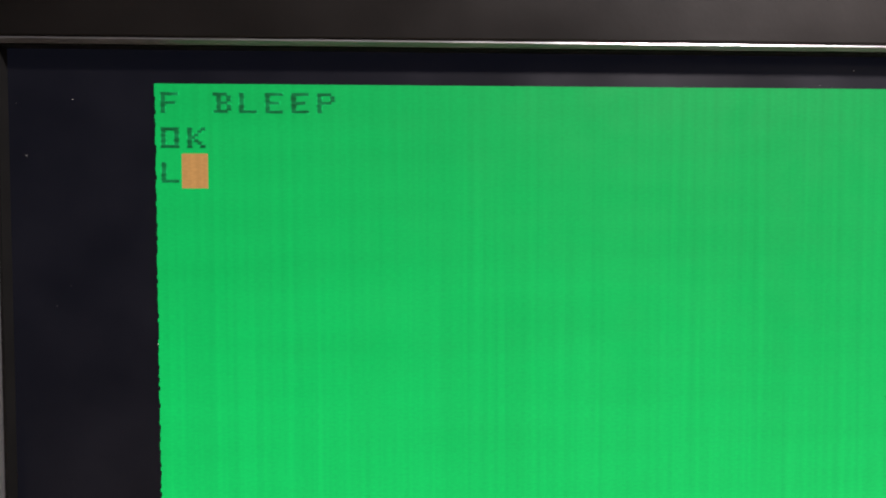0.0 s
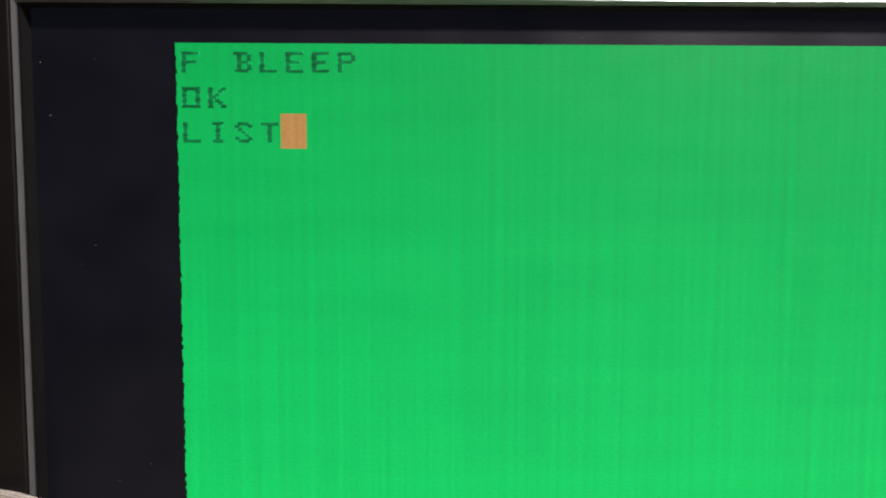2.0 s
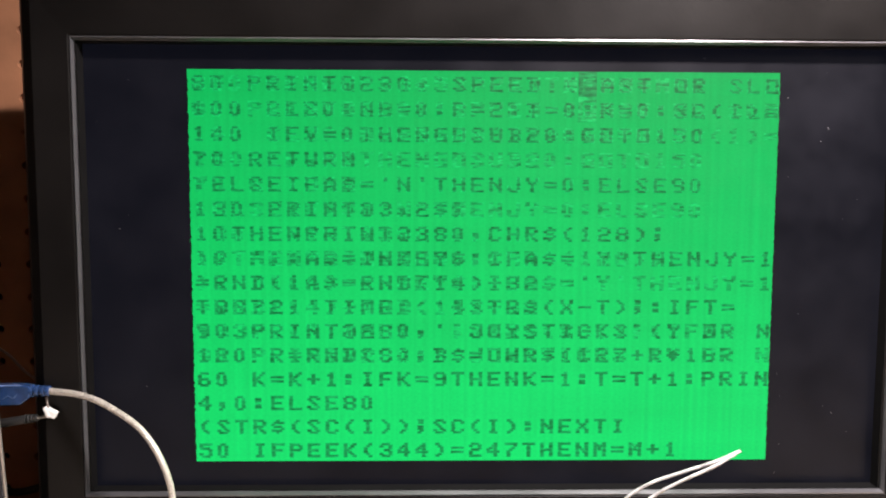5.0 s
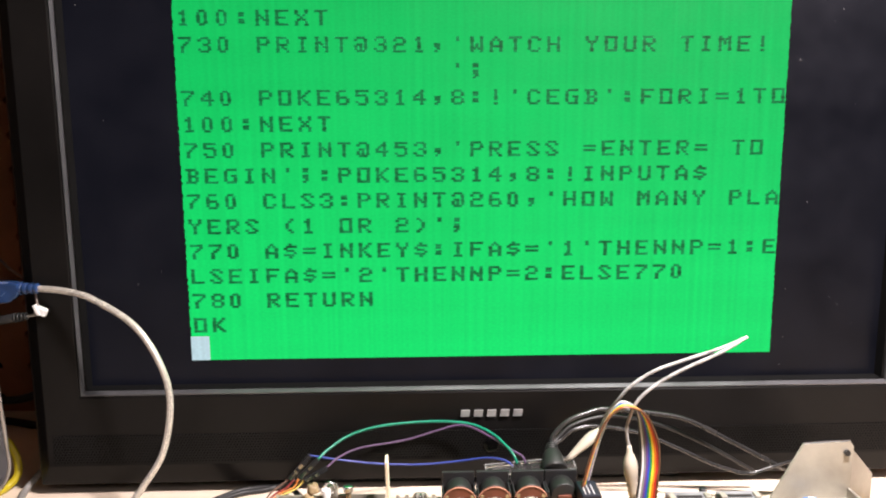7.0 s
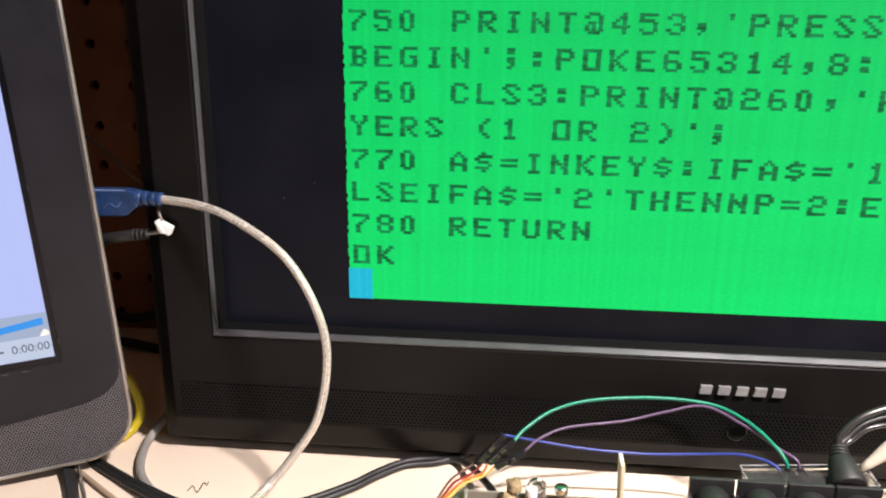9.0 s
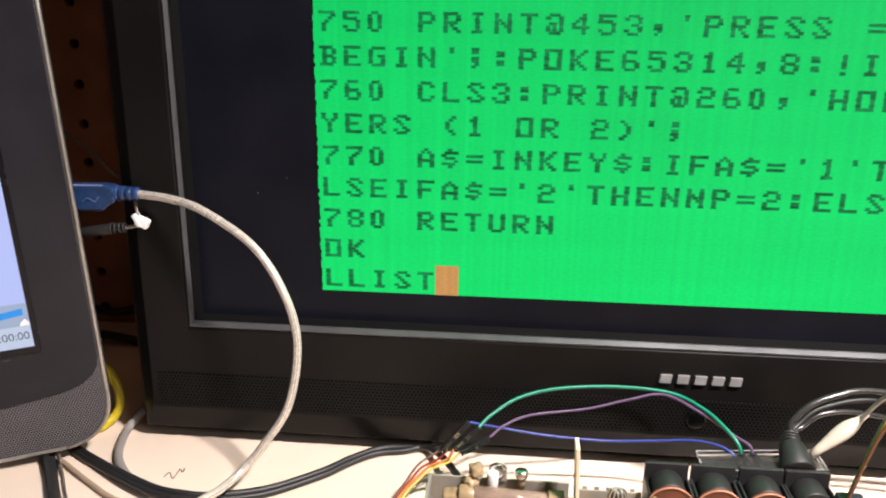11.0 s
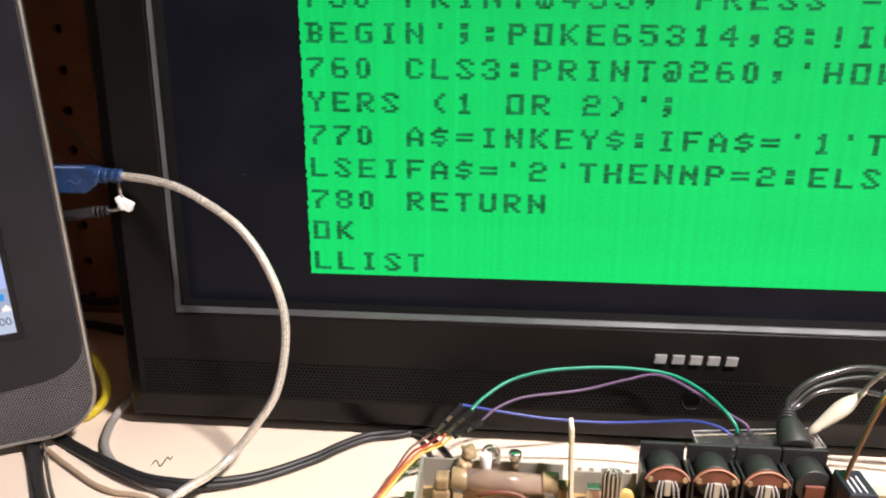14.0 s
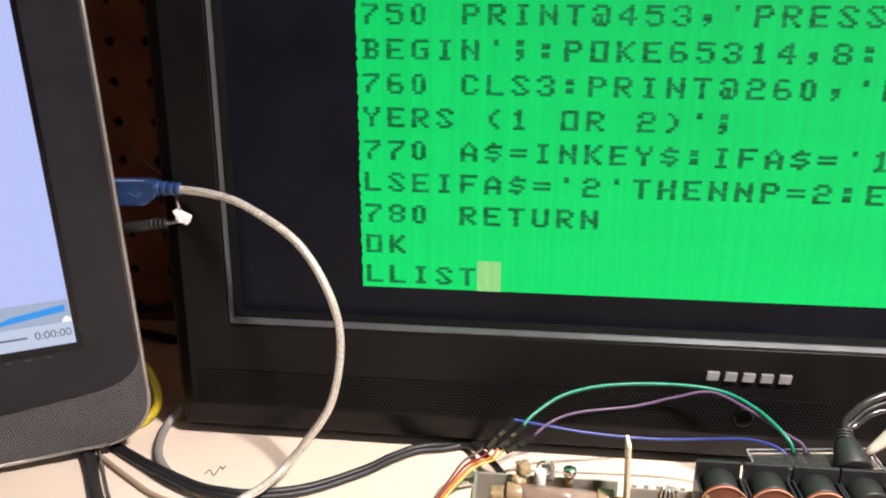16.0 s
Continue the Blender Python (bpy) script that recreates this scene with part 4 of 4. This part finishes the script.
for k in range(7):  # windings over the can
    q = math.pi * (k + 0.5) / 7
    wx, wy = 0.0037 * math.cos(q), -0.0037 * math.sin(q)
    part("winding", tube([(0.1365 + wx, -0.075 + wy, BZ), (0.1365 + wx * 1.05, -0.075 + wy * 1.05, -0.0550), (0.1365 + wx * 0.8, -0.075 + wy * 0.8, -0.0513), (0.1365 + wx * 0.3, -0.075 + wy * 0.3, -0.0510)], 0.00042, 6, 5), CHROME if k % 2 else STEEL, board, "bright bare winding")
part("can_top", rod((0.1365, -0.075, -0.0526), (0.1365, -0.075, -0.0520), 0.0026, n=18), GREY, board)
part("disc_part", rod((0.1425, -0.077, -0.063), (0.1425, -0.074, -0.063), 0.0030, n=16, bevel=0.0008), TAPE, board, "", True)
part("small_part", box((0.127, -0.078, BZ), (0.1325, -0.073, -0.0590), 0.0006), CHROME, board)


def din_socket(x, last=False):
    """A round socket behind a square plate, with its brown fibre back and bent pins."""
    s = new("din_socket")
    s.parent = board
    s.location = (x, -0.065, -0.0535)
    s["label"] = "black round socket with brown fibre back"
    part("face_plate", box((-0.0087, -0.0008, -0.0145), (0.0087, 0.0012, 0.0092), 0.0004), BLACK, s)
    part("barrel", rod((0, -0.0010, 0), (0, -0.0125, 0), 0.0070, n=28, bevel=0.0006), RUBBER, s, "", True)
    for sx in (-1, 1):
        part("side_wall", box((sx * 0.0084 - 0.0005, -0.013, -0.0145), (sx * 0.0084 + 0.0005, 0.0, 0.003), 0.0003), BLACK, s)
    if last:
        part("fibre_back", box((-0.0036, -0.0142, -0.0050), (0.0036, -0.0128, 0.0012), 0.0003), FIBRE, s, "brown fibre back")
    else:
        top = [(0.0084 * math.cos(q), 0.0012 + 0.0056 * math.sin(q) ** 1.4) for q in (math.pi * k / 14 for k in range(15))]
        part("fibre_back", slab(top + [(-0.0070, -0.0006), (-0.0030, 0.0006), (0.0030, 0.0006), (0.0070, -0.0006)], -0.0142, -0.0128), FIBRE, s, "brown fibre back")
        part("fibre_rim", tube([(x_, -0.0144, z_) for x_, z_ in top], 0.00032, 6, 2), FIBRE_EDGE, s, "pale cut edge of the fibre")
        for sx in (-1, 1):
            part("rivet", rod((sx * 0.0066, -0.0142, 0.0016), (sx * 0.0066, -0.0150, 0.0016), 0.0010, n=12), AMBER, s)
        part("key_tab", box((-0.0012, -0.0158, -0.0050), (0.0012, -0.0143, 0.0012), 0.0002), STEEL, s)
        for k, px in enumerate((-0.0048, -0.0028, 0.0028, 0.0048)):
            part("pin", tube([(px * 0.6, -0.0142, 0.0008), (px * 0.85, -0.0160, -0.0030), (px, -0.0168, -0.0145)], 0.00042, 6, 4), GREY, s)


for x in (0.1570, 0.1755, 0.1945):
    din_socket(x)
din_socket(0.2125, True)

module = thing("adapter_module", "small clear-topped adapter module standing behind the sockets", "module")
part("shell", box((0.1740, -0.060, BENCH_Z), (0.2215, -0.046, -0.0540), 0.0012), BLACK, module)
LEAN = Matrix.Translation((0.174, -0.053, -0.054)) @ pose(0, 0, 0, 0, -4.5, 0) @ Matrix.Translation((-0.174, 0.053, 0.054))
part("clear_lid", box((0.1735, -0.0605, -0.0538), (0.2225, -0.0455, -0.0496), 0.0008, turn=LEAN), GLASS, module, "clear plastic lid")
# thin highlights round the clear lid, drawn as pale rods
for ea, eb in (((0.1735, -0.0606, -0.0496), (0.2225, -0.0606, -0.0496)), ((0.1735, -0.0454, -0.0496), (0.2225, -0.0454, -0.0496)), ((0.2225, -0.0606, -0.0496), (0.2225, -0.0454, -0.0496)), ((0.1735, -0.0606, -0.0496), (0.1735, -0.0454, -0.0496))):
    part("lid_highlight", rod(LEAN @ Vector(ea), LEAN @ Vector(eb), 0.00022, n=8), CLIPWIRE, module, "thin pale rod painted as a highlight on the lid")

chip = thing("relay", "small black relay with pale printed lines on the board", "relay")
part("body", box((0.2185, -0.094, BZ), (0.2285, -0.077, -0.0450), 0.0008), material("navy_plastic", (0.012, 0.014, 0.024), 0.4, vary=0.2), chip)
for k in range(3):
    part("print_bar", box((0.2203 + k * 0.0022, -0.0943, -0.0580), (0.2207 + k * 0.0022, -0.0939, -0.0475)), WHITE, chip)
    part("print_bar", box((0.2203 + k * 0.0022, -0.0925, -0.0452), (0.2207 + k * 0.0022, -0.0840 + 0.001 * k, -0.0447)), WHITE, chip)

for i, (cx, cy, w, d, h) in enumerate(((0.290, -0.080, 0.040, 0.012, 0.006), (0.262, -0.096, 0.018, 0.010, 0.007), (0.318, -0.105, 0.030, 0.010, 0.006))):
    ic = thing("chip", "grey-black integrated circuit on the circuit board", "chip", "chips on the board")
    part("body", box((cx - w / 2, cy - d / 2, BZ + 0.0015), (cx + w / 2, cy + d / 2, BZ + h), 0.0006), BLACK, ic)
    for k in range(int(w / 0.0026)):
        for sy in (-1, 1):
            part("pin", box((cx - w / 2 + 0.001 + k * 0.0026, cy + sy * (d / 2 + 0.0004) - 0.0003, BZ), (cx - w / 2 + 0.0018 + k * 0.0026, cy + sy * (d / 2 + 0.0004) + 0.0003, BZ + h * 0.6)), CHROME, ic)

bracket = thing("metal_bracket", "bent zinc metal bracket screwed upright on the board", "bracket")
part("side", slab([(0.3137, BZ), (0.3366, -0.0250), (0.3612, -0.0240), (0.3632, -0.0268), (0.3632, BZ)], -0.0815, -0.0800, bevel=0.0003), STEEL, bracket)
part("flange", box((0.3615, -0.20, BZ), (0.3630, -0.080, -0.050), 0.0003), STEEL, bracket)
bm = bmesh.new()
vs = [bm.verts.new(v) for v in ((0.3620, -0.0805, BZ), (0.3620, -0.0805, -0.0280), (0.386, -0.062, -0.052), (0.386, -0.062, BZ))]
f = bm.faces.new(vs)
made = bmesh.ops.extrude_face_region(bm, geom=[f])
bmesh.ops.translate(bm, vec=(0.0008, 0.0012, 0), verts=[v for v in made["geom"] if isinstance(v, bmesh.types.BMVert)])
part("wing", bm, STEEL, bracket)
part("top_edge", rod((0.3366, -0.0808, -0.0250), (0.3612, -0.0808, -0.0240), 0.0007, n=8), CHROME, bracket, "bright cut edge")
part("foot", box((0.3180, -0.150, -0.0580), (0.3632, -0.0817, -0.0550), 0.0004), STEEL, bracket, "bent pale metal foot")
part("foot_block", box((0.3220, -0.148, BZ), (0.3600, -0.0830, -0.0581), 0.0006), BLACK, bracket, "black block below the foot")
part("screw", rod((0.3595, -0.0830, -0.0300), (0.3595, -0.0812, -0.0300), 0.0016, n=12), RUBBER, bracket)

trimmer = thing("trimmer", "small bright blue trimmer on the metal foot", "trimmer")
part("body", box((0.3350, -0.0930, -0.0549), (0.3420, -0.0870, -0.0515), 0.0006), material("bright_blue_plastic", (0.02, 0.17, 0.55), 0.35, vary=0.15), trimmer)
part("dial", rod((0.3385, -0.0900, -0.0516), (0.3385, -0.0900, -0.0509), 0.0018, n=14), WHITE, trimmer)
for cx, w in ((0.2745, 0.022), (0.3005, 0.021)):
    block = thing("connector_block", "dull grey moulded connector block on the circuit board", "connector", "connector blocks on the board")
    part("body", box((cx - w / 2, -0.0960, BZ), (cx + w / 2, -0.0840, -0.0487), 0.0008), material("grey_moulding", (0.20, 0.20, 0.21), 0.5, vary=0.25, scale=90), block)
    # no recess here: the slot's shade is a near-black patch
    part("slot", box((cx - w * 0.3, -0.0915, -0.0488), (cx + w * 0.3, -0.0890, -0.0484)), DARK, block, "flat near-black patch painted as the shade of a slot")
    for sx in (-1, 1):
        part("lug", box((cx + sx * w * 0.42 - 0.0016, -0.0930, -0.0488), (cx + sx * w * 0.42 + 0.0016, -0.0880, -0.0474), 0.0004), STEEL, block)
capacitor = thing("capacitor", "small black electrolytic capacitor beside the connector block", "capacitor")
part("cap", rod((0.2850, -0.0800, BZ), (0.2850, -0.0800, -0.0490), 0.0024, 0.0020, n=16, bevel=0.0006), RUBBER, capacitor, "", True)

# ---------------------------------------------------------------- jumper wires
GREENW, PURPLE, BLUEW = wire_paint("green", (0.003, 0.18, 0.105)), wire_paint("purple", (0.090, 0.048, 0.11)), wire_paint("blue", (0.030, 0.048, 0.24))
RED, ORANGE, YELW, BROWN = wire_paint("red", (0.28, 0.045, 0.04)), wire_paint("orange", (0.60, 0.22, 0.05)), wire_paint("yellow", (0.75, 0.58, 0.14)), wire_paint("brown", (0.19, 0.115, 0.085))


def jumper(name, label, mat, points, r=0.0007):
    ob = thing(name, label, "wire", "jumper wires")
    part("wire", tube(points, r, 8), mat, ob)
    d = (Vector(points[-1]) - Vector(points[-2])).normalized()
    p = Vector(points[-1])
    part("end_housing", box((-0.0013, -0.0013, -0.012), (0.0013, 0.0013, 0.0), 0.0002, turn=Matrix.Translation(p) @ (-d).to_track_quat("Z", "Y").to_matrix().to_4x4()), RUBBER, ob, "black crimp housing")
    return ob


jumper("green_jumper", "thin green jumper wire arching over the board", GREENW, [(0.0790, -0.0430, -0.0460), (0.0845, -0.0370, -0.0425), (0.0960, -0.0290, -0.0377), (0.1120, -0.0240, -0.0347), (0.1330, -0.0210, -0.0336), (0.1530, -0.0210, -0.0335), (0.1680, -0.0240, -0.0345), (0.1790, -0.0330, -0.0370), (0.1860, -0.0430, -0.0405), (0.1895, -0.0480, -0.0440), (0.1908, -0.0490, -0.0475)], 0.00078)
jumper("purple_jumper", "thin purple jumper wire arching over the board", PURPLE, [(0.0840, -0.0420, -0.0510), (0.0910, -0.0370, -0.0470), (0.1030, -0.0320, -0.0440), (0.1280, -0.0270, -0.0420), (0.1460, -0.0240, -0.0380), (0.1620, -0.0230, -0.0350), (0.1770, -0.0320, -0.0385), (0.1880, -0.0430, -0.0420), (0.1940, -0.0480, -0.0440), (0.1955, -0.0490, -0.0475)], 0.00062)
jumper("blue_jumper", "thin blue jumper wire lying over the board", BLUEW, [(0.0748, -0.0430, -0.0434), (0.0910, -0.0370, -0.0490), (0.1110, -0.0340, -0.0530), (0.1360, -0.0320, -0.0550), (0.1580, -0.0330, -0.0530), (0.1740, -0.0380, -0.0490), (0.1830, -0.0440, -0.0475), (0.1875, -0.0480, -0.0485), (0.1885, -0.0490, -0.0510)], 0.00062)

crimp = thing("crimp_connectors", "cluster of black crimp connectors joining the coloured wires", "connector")
for p, q_ in (((0.0748, -0.0430, -0.0434), (0.0632, -0.0460, -0.0565)), ((0.0795, -0.0420, -0.0458), (0.0684, -0.0450, -0.0562)), ((0.0838, -0.0430, -0.0512), (0.0716, -0.0460, -0.0572))):
    p, q_ = Vector(p), Vector(q_)
    d = (q_ - p).normalized()
    side = d.cross(Vector((0, -1, 0))).normalized()
    front = side.cross(d)
    at = Matrix((side, front, d)).transposed().to_4x4()
    at.translation = p
    long = (q_ - p).length
    front_y = 1 if front.y < 0 else -1
    part("housing", box((-0.0013, -0.0013, 0), (0.0013, 0.0013, long), 0.0002, turn=at), BLACK, crimp)
    for za, zb in ((0.35, 0.52), (0.62, 0.95)):
        part("contact", box((-0.0009, front_y * 0.0012, long * za), (0.0009, front_y * 0.0015, long * zb), 0, turn=at), CHROME, crimp, "bright metal contact in its slot")
FALL = {
    "brown": (BROWN, [(0.0632, -0.0460, -0.0559), (0.0589, -0.0470, -0.0587), (0.0529, -0.0490, -0.0628), (0.0471, -0.0530, -0.0705), (0.0427, -0.0570, -0.0758), (0.0386, -0.0625, -0.0793), (0.0330, -0.0800, -0.0800)]),
    "red": (RED, [(0.0657, -0.0460, -0.0564), (0.0613, -0.0470, -0.0608), (0.0546, -0.0490, -0.0639), (0.0489, -0.0530, -0.0698), (0.0447, -0.0570, -0.0742), (0.0398, -0.0625, -0.0792), (0.0345, -0.0800, -0.0800)]),
    "orange": (ORANGE, [(0.0684, -0.0460, -0.0559), (0.0656, -0.0470, -0.0603), (0.0578, -0.0490, -0.0634), (0.0506, -0.0530, -0.0692), (0.0457, -0.0570, -0.0742), (0.0410, -0.0625, -0.0792), (0.0360, -0.0800, -0.0800)]),
    "yellow": (YELW, [(0.0716, -0.0460, -0.0566), (0.0668, -0.0470, -0.0613), (0.0586, -0.0490, -0.0647), (0.0511, -0.0530, -0.0708), (0.0469, -0.0570, -0.0749), (0.0423, -0.0625, -0.0791), (0.0375, -0.0800, -0.0800)]),
}
for name, (mat, pts) in FALL.items():
    ob = thing(name + "_wire", "thin " + name + " wire falling from the crimp connectors", "wire", "wires from the connectors")
    part("wire", tube(pts, 0.00055, 8), mat, ob)

plug = thing("din_plug", "black moulded round plug with grey cables in a socket", "plug")
pa, pb, pc = Vector((0.2100, -0.0620, -0.0470)), Vector((0.2100, -0.0500, -0.0410)), Vector((0.2110, -0.0450, -0.0390))
part("body", rod(pa, pb, 0.0074, 0.0047, n=28, bevel=0.0010), RUBBER, plug, "", True)
for k in range(3):
    p = pb.lerp(pc, k / 3)
    part("relief_rib", rod(p, pb.lerp(pc, (k + 0.65) / 3), 0.0041 - 0.0003 * k, n=16, bevel=0.0004), RUBBER, plug, "", True)
DARKVINYL = material("dark_grey_vinyl", (0.022, 0.021, 0.021), 0.26, vary=0.15, spec=0.7)
part("cable", tube([pc, (0.2122, -0.0427, -0.0345), (0.2195, -0.0405, -0.0275), (0.2300, -0.0385, -0.0234), (0.2440, -0.0362, -0.0215), (0.2720, -0.0350, -0.0251), (0.2916, -0.0350, -0.0296), (0.3188, -0.0340, -0.0439), (0.3429, -0.0330, -0.0572), (0.3760, -0.0250, -0.0760)], 0.0014, 10), DARKVINYL, plug, "dark grey cable")
part("cable", tube([pc, (0.2165, -0.0420, -0.0372), (0.2240, -0.0400, -0.0320), (0.2360, -0.0382, -0.0308), (0.2526, -0.0360, -0.0338), (0.2692, -0.0350, -0.0388), (0.2891, -0.0350, -0.0478), (0.3095, -0.0350, -0.0576), (0.3282, -0.0350, -0.0629), (0.3430, -0.0350, -0.0590), (0.3600, -0.0300, -0.0580), (0.3900, -0.0180, -0.0660)], 0.0011, 10), DARKVINYL, plug, "dark grey cable")
part("cable", tube([pc, (0.2150, -0.0420, -0.0360), (0.2250, -0.0390, -0.0290), (0.2480, -0.0350, -0.0262), (0.2760, -0.0330, -0.0330), (0.3060, -0.0280, -0.0480), (0.3380, -0.0220, -0.0680)], 0.0011, 10), RUBBER, plug)

# rainbow ribbon and clip leads
ribbon = thing("ribbon_cable", "rainbow ribbon cable arching over the circuit board", "ribbon cable")
RAIN = ((0.10, 0.045, 0.02), (0.45, 0.03, 0.02), (0.75, 0.2, 0.02), (0.80, 0.62, 0.04), (0.03, 0.28, 0.06), (0.03, 0.07, 0.45), (0.14, 0.06, 0.25), (0.22, 0.22, 0.22), (0.75, 0.75, 0.75), (0.02, 0.02, 0.02))
for k, rgb in enumerate(RAIN):
    o = k / 9
    back = 1 - o
    pts = [(0.2185 + 0.006 * o, -0.074 - 0.011 * back, -0.0520), (0.2240 + 0.006 * o, -0.073 - 0.011 * back, -0.0300), (0.2302 + 0.005 * o, -0.072 - 0.010 * back, -0.0142), (0.2370 + 0.003 * o, -0.071 - 0.0095 * back, -0.0065), (0.2440, -0.071 - 0.0095 * back, -0.0040), (0.2505 + 0.003 * back, -0.072 - 0.0080 * back, -0.0085), (0.2526 + 0.0075 * back, -0.073 - 0.006 * back, -0.0220), (0.2534 + 0.0083 * back, -0.074 - 0.005 * back, -0.0350), (0.2524 + 0.0080 * back, -0.076 - 0.005 * back, -0.0460), (0.2495 + 0.0090 * back, -0.078 - 0.005 * back, -0.0650)]
    part("strand", tube(pts, 0.00062, 6, 8), wire_paint("ribbon", rgb), ribbon)

clips = thing("clip_lead", "white clip lead with ivory rubber boots bent over the board", "clip lead")
tip = (0.3075, -0.0720, 0.0305)


def boot(a, b, wide, flat):
    """A rubber boot, spindle-shaped, from its wire end a to its mouth b."""
    a, b = Vector(a), Vector(b)
    m = Matrix.Translation(a) @ (b - a).to_track_quat("Z", "Y").to_matrix().to_4x4()
    bm, rings = bmesh.new(), []
    for s_, r in ((0, 0.30), (0.06, 0.36), (0.14, 0.44), (0.22, 0.72), (0.32, 0.95), (0.42, 1.0), (0.55, 0.92), (0.70, 0.74), (0.85, 0.55), (1.0, 0.45)):
        rings.append([bm.verts.new(m @ Vector((wide * r * math.cos(q), wide * r * flat * math.sin(q), s_ * (b - a).length))) for q in (2 * math.pi * k / 20 for k in range(20))])
    for lo, hi in zip(rings, rings[1:]):
        for k in range(20):
            bm.faces.new((lo[k], lo[(k + 1) % 20], hi[(k + 1) % 20], hi[k]))
    bm.faces.new(rings[0][::-1])
    bm.faces.new(rings[-1])
    return bm


part("wire", tube([(0.2375, -0.0470, -0.0290), (0.2395, -0.0560, -0.0160), (0.2417, -0.0660, -0.0056), (0.2480, -0.0700, 0.0042), (0.2596, -0.0715, 0.0126), (0.2769, -0.0720, 0.0190), (0.2945, -0.0720, 0.0248), tip], 0.00088, 10), CLIPWIRE, clips, "clear grey wire")
part("wire", tube([tip, (0.2933, -0.0745, 0.0232), (0.2760, -0.0750, 0.0155), (0.2618, -0.0755, 0.0081), (0.2503, -0.0760, -0.0015), (0.2454, -0.0760, -0.0129), (0.2449, -0.0760, -0.0200), (0.2465, -0.0760, -0.0290)], 0.00088, 10), CLIPWIRE, clips, "clear grey wire")
part("boot", boot((0.2462, -0.0760, -0.0262), (0.2489, -0.0770, -0.0560), 0.0048, 0.8), IVORY, clips, "ivory rubber boot", True)
part("boot", boot((0.2400, -0.0465, -0.0270), (0.2185, -0.0500, -0.0460), 0.0040, 0.7), IVORY, clips, "ivory rubber boot", True)


# ---------------------------------------------------------------- what moves
def motions():
    for ob, rows in SCREEN_KEYS:
        walk(ob, rows)


motions()
